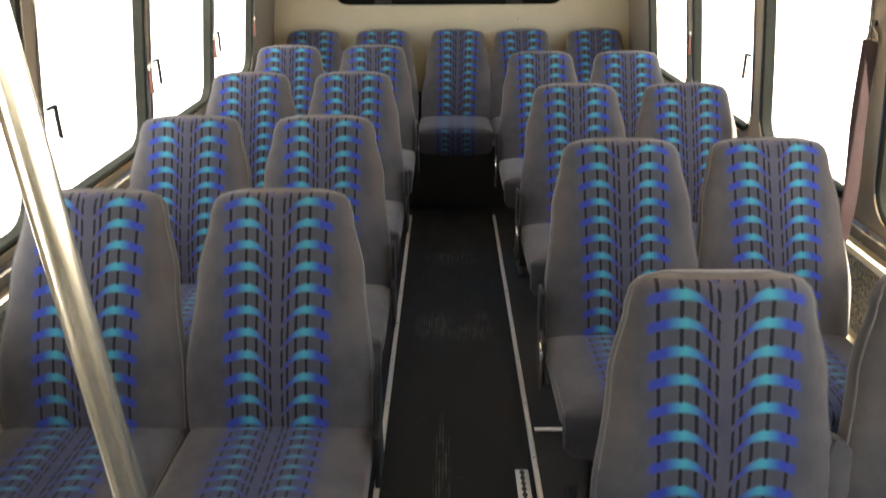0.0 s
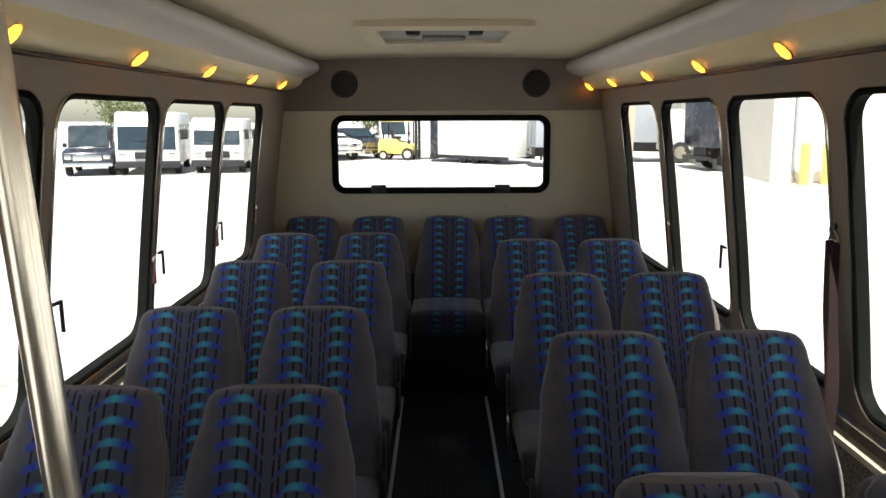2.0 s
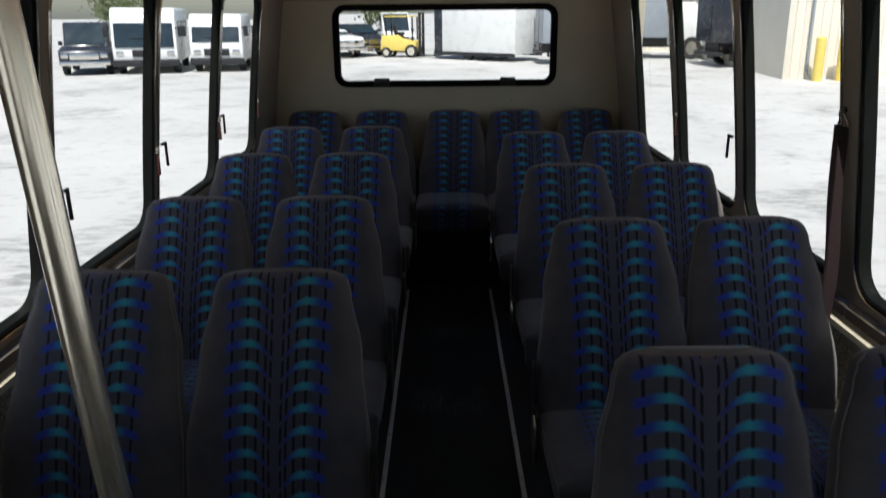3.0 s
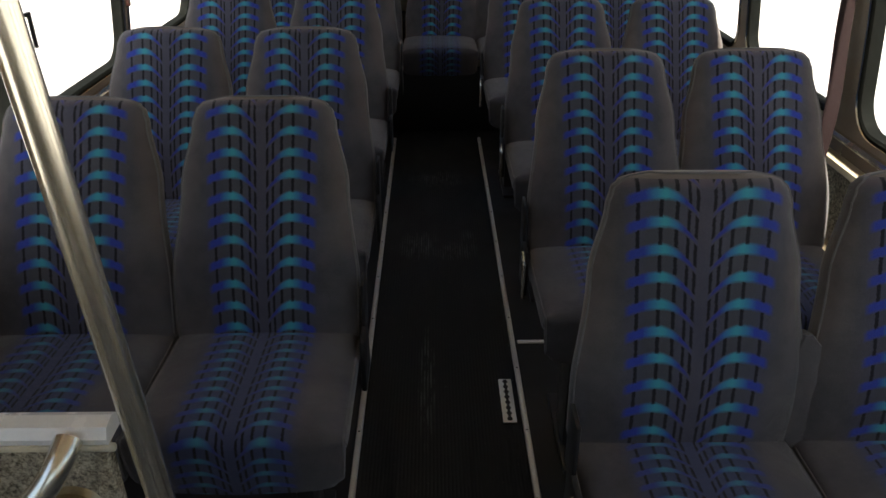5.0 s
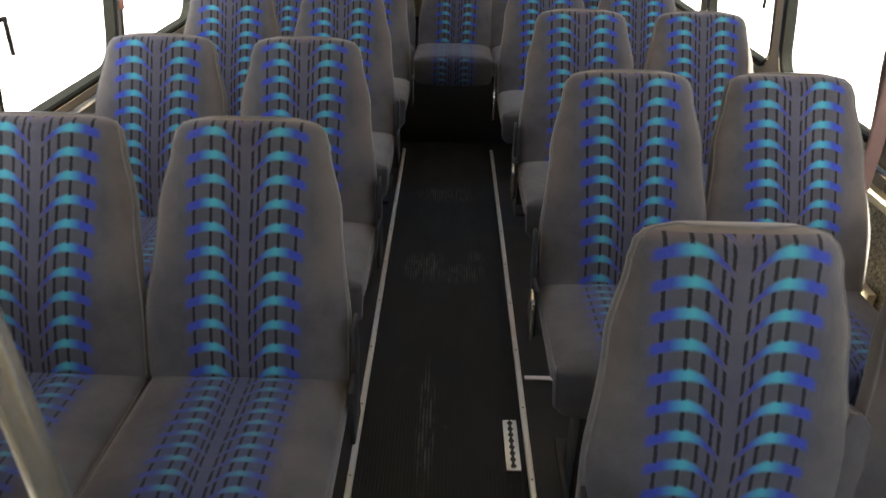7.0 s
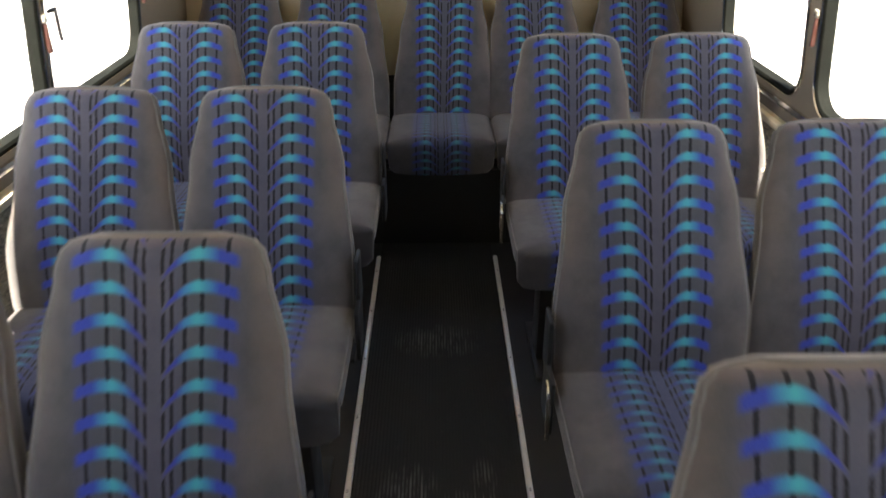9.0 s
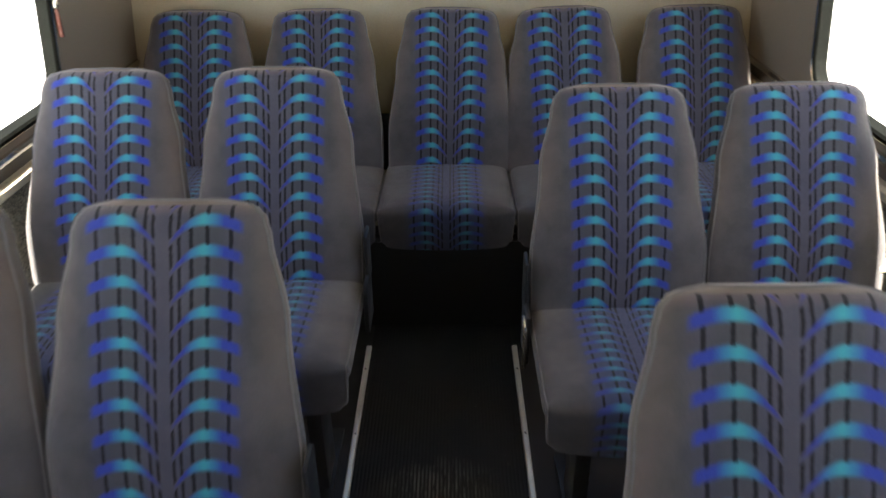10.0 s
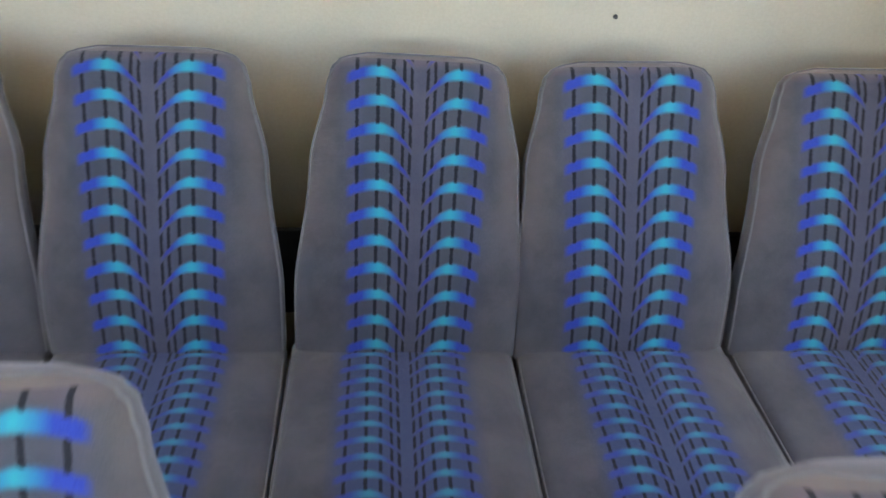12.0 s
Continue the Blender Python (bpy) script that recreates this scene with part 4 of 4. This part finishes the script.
def pickup(x, y, turn, label, paint, name="pickup_truck", wide=1.9, high=1.85):
    car = thing(name, (x, y, GROUND_Z), label, "car", "parked vehicles", turn=turn)
    h = wide / 2
    part("body", prism(bmesh.new(), [(0.0, 0.45), (-0.02, 0.95), (0.1, 1.08), (1.25, 1.18), (5.1, 1.15), (5.1, 0.45)], -h, h, 0.07), paint, car)
    part("cab", prism(bmesh.new(), [(1.15, 1.15), (1.95, high), (3.3, high), (3.7, 1.15)], -h + 0.1, h - 0.1, 0.06), paint, car)
    bm = bmesh.new()
    grid_faces(bm, [[(-h + 0.2, yy - 0.03, z), (h - 0.2, yy - 0.03, z), (h - 0.2, yy + 0.03, z), (-h + 0.2, yy + 0.03, z)] for yy, z in ((1.22, 1.24), (1.85, high - 0.08))])
    bmesh.ops.recalc_face_normals(bm, faces=bm.faces)
    part("windscreen", bm, DARK_GLASS, car, "dark windscreen")
    part("grille", boxes((-0.55, 0.55, -0.05, 0.03, 0.66, 0.92, 0.02)), CHROME, car, "chrome grille")
    part("bumper", boxes((-h, h, -0.14, 0.05, 0.42, 0.6, 0.04)), CHROME, car, "chrome bumper")
    for sx in (-1, 1):
        part("headlight", boxes((sx * (h - 0.22) - 0.14, sx * (h - 0.22) + 0.14, -0.045, 0.03, 0.72, 0.92, 0.03)), CHROME, car, "headlight")
        part("side_window", boxes((sx * (h - 0.1) - 0.012, sx * (h - 0.1) + 0.012, 1.85, 3.25, 1.25, high - 0.12, 0.01)), DARK_GLASS, car, "dark side window")
        part("mirror", boxes((sx * (h + 0.05) - 0.08, sx * (h + 0.05) + 0.08, 1.5, 1.58, 1.2, 1.38, 0.02)), BLACK, car)
        wheel(car, sx * (h - 0.12), 0.95, 0.38, 0.24)
        wheel(car, sx * (h - 0.12), 4.1, 0.38, 0.24)
    return car


pickup(-15.9, 32.7, 20, "dark parked pickup truck with a chrome front", DARK_PAINT, high=2.15)
parked_bus(-13.7, 33.4, 16, "white parked shuttle bus with a wide dark windscreen", WHITE_PAINT, wide=2.5, high=2.75, z0=1.12, z1=2.12)
parked_bus(-11.2, 34.6, 12, "white parked van with a low pale front", WHITE_PAINT, wide=2.1, high=2.5, long=5.6, z0=1.3, z1=1.95)
parked_bus(-8.6, 36.0, 10, "white parked coach with a dark windscreen", WHITE_PAINT, high=2.85, long=8.5, z0=1.2, z1=2.25)

# behind the bus
pickup(-5.0, 41.6, 35, "white parked saloon car", WHITE_PAINT, "parked_car", 1.8, 1.45)
pickup(-3.7, 43.4, 38, "dark parked pickup truck", DARK_PAINT, high=1.7)
pickup(-2.6, 46.5, 12, "white parked utility truck", WHITE_PAINT, high=2.3)


def forklift(x, y, turn):
    f = thing("forklift", (x, y, GROUND_Z), "yellow forklift truck with a dark mast", "forklift", "parked vehicles", turn=turn)
    part("body", prism(bmesh.new(), [(0.2, 0.3), (0.2, 0.85), (1.0, 0.95), (1.2, 1.15), (2.1, 1.15), (2.2, 0.4)], -0.5, 0.5, 0.05), YELLOW, f, "yellow body")
    part("mast", boxes((-0.36, -0.26, -0.05, 0.08, 0.1, 2.3), (0.26, 0.36, -0.05, 0.08, 0.1, 2.3), (-0.36, 0.36, -0.02, 0.05, 1.1, 1.2), (-0.36, 0.36, -0.02, 0.05, 2.2, 2.3)), BLACK, f, "dark lifting mast")
    for sx in (-1, 1):
        part("fork", boxes((sx * 0.25 - 0.06, sx * 0.25 + 0.06, -1.1, 0.0, 0.08, 0.13)), FRAME_DARK, f)
        part("roof_post", boxes((sx * 0.45 - 0.03, sx * 0.45 + 0.03, 0.35, 0.42, 0.85, 2.1), (sx * 0.45 - 0.03, sx * 0.45 + 0.03, 1.8, 1.87, 1.1, 2.1)), BLACK, f)
        wheel(f, sx * 0.48, 0.45, 0.34, 0.22)
        wheel(f, sx * 0.46, 1.85, 0.27, 0.2)
    part("overhead_guard", boxes((-0.5, 0.5, 0.3, 1.95, 2.08, 2.14, 0.02)), YELLOW, f, "yellow overhead guard")
    part("seat", boxes((-0.22, 0.22, 1.0, 1.45, 1.15, 1.3, 0.04), (-0.22, 0.22, 1.4, 1.5, 1.2, 1.65, 0.04)), BLACK, f, "black seat")


forklift(-1.2, 42.2, 75)


def box_truck(x, y, turn, label, box_paint, long=6.4, high=3.6):
    t = thing("box_truck", (x, y, GROUND_Z), label, "truck", "parked vehicles", turn=turn)
    part("cargo_box", boxes((-1.2, 1.2, 0.0, long, 0.95, high, 0.05)), box_paint, t, "white cargo box")
    part("chassis", boxes((-0.5, 0.5, 0.1, long + 1.6, 0.5, 0.94)), FRAME_DARK, t, "dark chassis")
    part("cab", prism(bmesh.new(), [(long + 0.1, 0.6), (long + 0.1, 2.5), (long + 1.3, 2.5), (long + 1.9, 1.5), (long + 2.2, 1.3), (long + 2.2, 0.6)], -1.05, 1.05, 0.07), WHITE_PAINT, t, "white cab")
    part("rear_bumper", boxes((-1.1, 1.1, -0.1, 0.02, 0.45, 0.6, 0.02)), FRAME_DARK, t, "dark rear bumper")
    part("mud_flap", boxes((-1.1, -0.6, 0.6, 0.63, 0.25, 0.95), (0.6, 1.1, 0.6, 0.63, 0.25, 0.95)), BLACK, t, "black mud flaps")
    part("door_seam", boxes((-0.012, 0.012, -0.012, 0.004, 1.0, high - 0.1)), FRAME_DARK, t)
    for sx in (-1, 1):
        wheel(t, sx * 0.95, 1.3, 0.5, 0.35)
        wheel(t, sx * 0.95, long + 1.2, 0.5, 0.3)
        part("tail_light", boxes((sx * 0.95 - 0.1, sx * 0.95 + 0.1, -0.03, 0.01, 0.7, 0.82, 0.01)), RED, t, "red tail light")
    return t




def box_trailer(x, y, turn, long=5.2, high=3.4):
    """A low white box trailer, its dark rear frame towards -x."""
    t = thing("box_trailer", (x, y, GROUND_Z), "low white box trailer with a dark open rear end", "trailer", "parked vehicles", turn=turn)
    part("cargo_box", boxes((0.55, long, -1.1, 1.1, 0.34, high, 0.04)), WHITE_PAINT, t, "white cargo box")
    part("rear_frame", boxes((0.0, 0.54, -1.08, 1.08, 0.3, high - 0.03, 0.03)), DARK_PAINT, t, "dark rear frame")
    part("bottom_rail", boxes((0.0, long + 0.02, -1.13, -1.1, 0.22, 0.4, 0.01), (0.0, long + 0.02, 1.1, 1.13, 0.22, 0.4, 0.01)), FRAME_DARK, t, "dark bottom rail")
    part("ramp", prism(bmesh.new(), [(-0.9, 0.3), (-0.9, 1.5), (0.9, 0.4), (0.9, 0.3)], -0.08, 0.02, 0.01), GREY_PAINT, t, "pale sloping ramp side")
    for sy in (-1, 1):
        for px in (2.2, 3.0):
            bm = bmesh.new()
            cyl(bm, (px, sy * 0.78, 0.3), (px, sy * 1.02, 0.3), 0.3, n=20)
            part("wheel", bm, TYRE, t, "black tyre")
    return t


box_trailer(0.2, 41.6, -42)
box_truck(4.35, 36.6, -88, "grey tractor unit with large wheels", GREY_PAINT, 4.5, 3.2)

# right of the bus
truck = box_truck(9.7, 31.6, -75, "dark truck with a pale grey slanted upper panel", DARK_PAINT, 4.6, 3.1)
for sx in (-1, 1):
    part("upper_panel", prism(bmesh.new(), [(0.3, 3.05), (0.3, 1.35), (1.0, 1.25), (4.4, 2.35), (4.4, 3.05)], sx * 1.21 - 0.012, sx * 1.21 + 0.012, 0.0), GREY_PAINT, truck, "pale grey slanted panel")


def metal_building(name, x0, x1, y, high, deep, label):
    """Shed clad in ribbed sheet: every rib stands proud."""
    b = thing(name, (x0, y, GROUND_Z), label, "building")
    w = x1 - x0
    bm = bmesh.new()
    prof, x = [], 0.0
    while x < w - 0.3:
        prof += [(x, 0.0), (x + 0.2, 0.0), (x + 0.225, -0.035), (x + 0.275, -0.035), (x + 0.3, 0.0)]
        x += 0.3
    prof.append((w, 0.0))
    grid_faces(bm, [[(px, py, z) for px, py in prof] for z in (0, high)], close=False, cap=False)
    part("cladding", bm, METAL_WALL, b, "cream ribbed metal cladding", smooth=False)
    part("shell", boxes((0.0, w, 0.02, deep, 0.0, high - 0.02)), METAL_WALL, b, smooth=False)
    part("roof", boxes((-0.2, w + 0.2, -0.25, deep + 0.2, high, high + 0.18, 0.03)), GREY_PAINT, b, "grey roof edge")
    part("corner_trim", boxes((-0.05, 0.16, -0.06, 0.0, 0, high, 0.01)), METAL_WALL, b, "cream corner trim")
    return b


shed = metal_building("metal_shed", 10.75, 26.5, 26.2, 6.0, 12.0, "cream metal shed with ribbed cladding and a downpipe")
bm = bmesh.new()
tube(bm, [(0.75, -0.1, 6.0), (0.75, -0.1, 0.3), (0.75, -0.28, 0.12)], 0.05, 10)
part("downpipe", bm, GREY_PAINT, shed, "grey downpipe")
part("door", boxes((4.75, 5.9, -0.09, -0.03, 0.0, 2.5, 0.02)), DOOR_DARK, shed, "dark grey door")
metal_building("far_shed", 8.9, 11.0, 42.0, 6.0, 5.0, "cream metal shed at the far side of the yard")
for x in (11.62, 12.4):
    bol = thing("bollard", (x, 25.5, GROUND_Z), "yellow steel bollard in front of the shed", "bollard", "bollards")
    bm = bmesh.new()
    cyl(bm, (0, 0, 0), (0, 0, 1.35), 0.16, n=18)
    bmesh.ops.create_uvsphere(bm, u_segments=18, v_segments=8, radius=0.159, matrix=Matrix.Translation((0, 0, 1.34)) @ Matrix.Diagonal((1, 1, 0.5, 1)))
    part("post", bm, YELLOW, bol)
cone = thing("traffic_cone", (8.2, 31.2, GROUND_Z), "orange traffic cone on the tarmac", "traffic cone")
bm = bmesh.new()
cyl(bm, (0, 0, 0.03), (0, 0, 0.72), 0.17, 0.03, 18)
part("cone_body", bm, ORANGE, cone)
part("base", boxes((-0.22, 0.22, -0.22, 0.22, 0.0, 0.04, 0.01)), ORANGE, cone)


def tree(x, y, high, seed):
    rng = random.Random(seed)
    t = thing("tree", (x, y, GROUND_Z), "small leafy tree at the edge of the yard", "tree", "trees")
    bm = bmesh.new()
    tips = []
    trunk = [Vector((rng.uniform(-0.1, 0.1) * i, rng.uniform(-0.1, 0.1) * i, high * 0.5 * i / 4)) for i in range(5)]
    for i, (a, b) in enumerate(zip(trunk, trunk[1:])):
        cyl(bm, a, b, 0.17 - 0.03 * i, 0.14 - 0.03 * i, 8)
    for i in range(11):
        a = trunk[rng.choice((2, 3, 4))]
        ang, up = rng.uniform(0, 2 * math.pi), rng.uniform(0.5, 1.5)
        b = a + Vector((math.cos(ang), math.sin(ang), up)) * rng.uniform(0.8, 1.5)
        cyl(bm, a, b, 0.05, 0.02, 6)
        tips += [b, (a + b) / 2, b + Vector((0, 0, 0.5))]
    part("trunk", bm, BARK, t)
    verts, faces = [], []
    for tip in tips:
        for _ in range(60):
            c = tip + Vector((rng.gauss(0, 0.42), rng.gauss(0, 0.42), rng.gauss(0, 0.36)))
            q = Euler((rng.uniform(0, 6), rng.uniform(0, 6), rng.uniform(0, 6))).to_matrix()
            n, s = len(verts), rng.uniform(0.07, 0.14)
            verts += [c + q @ Vector(v) * s for v in ((-1, 0, 0), (0, -0.5, 0.1), (1, 0, 0), (0, 0.5, 0.1))]
            faces.append((n, n + 1, n + 2, n + 3))
    me = bpy.data.meshes.new("crown")
    me.from_pydata(verts, [], faces)
    me.materials.append(LEAF)
    tagged(part("crown", me, None, t, "yellow-green leaves"), kind="stuff")


tree(-4.6, 49.0, 6.0, 3)
tree(-3.5, 51.0, 5.6, 4)
tree(-23.0, 52.0, 5.2, 5)
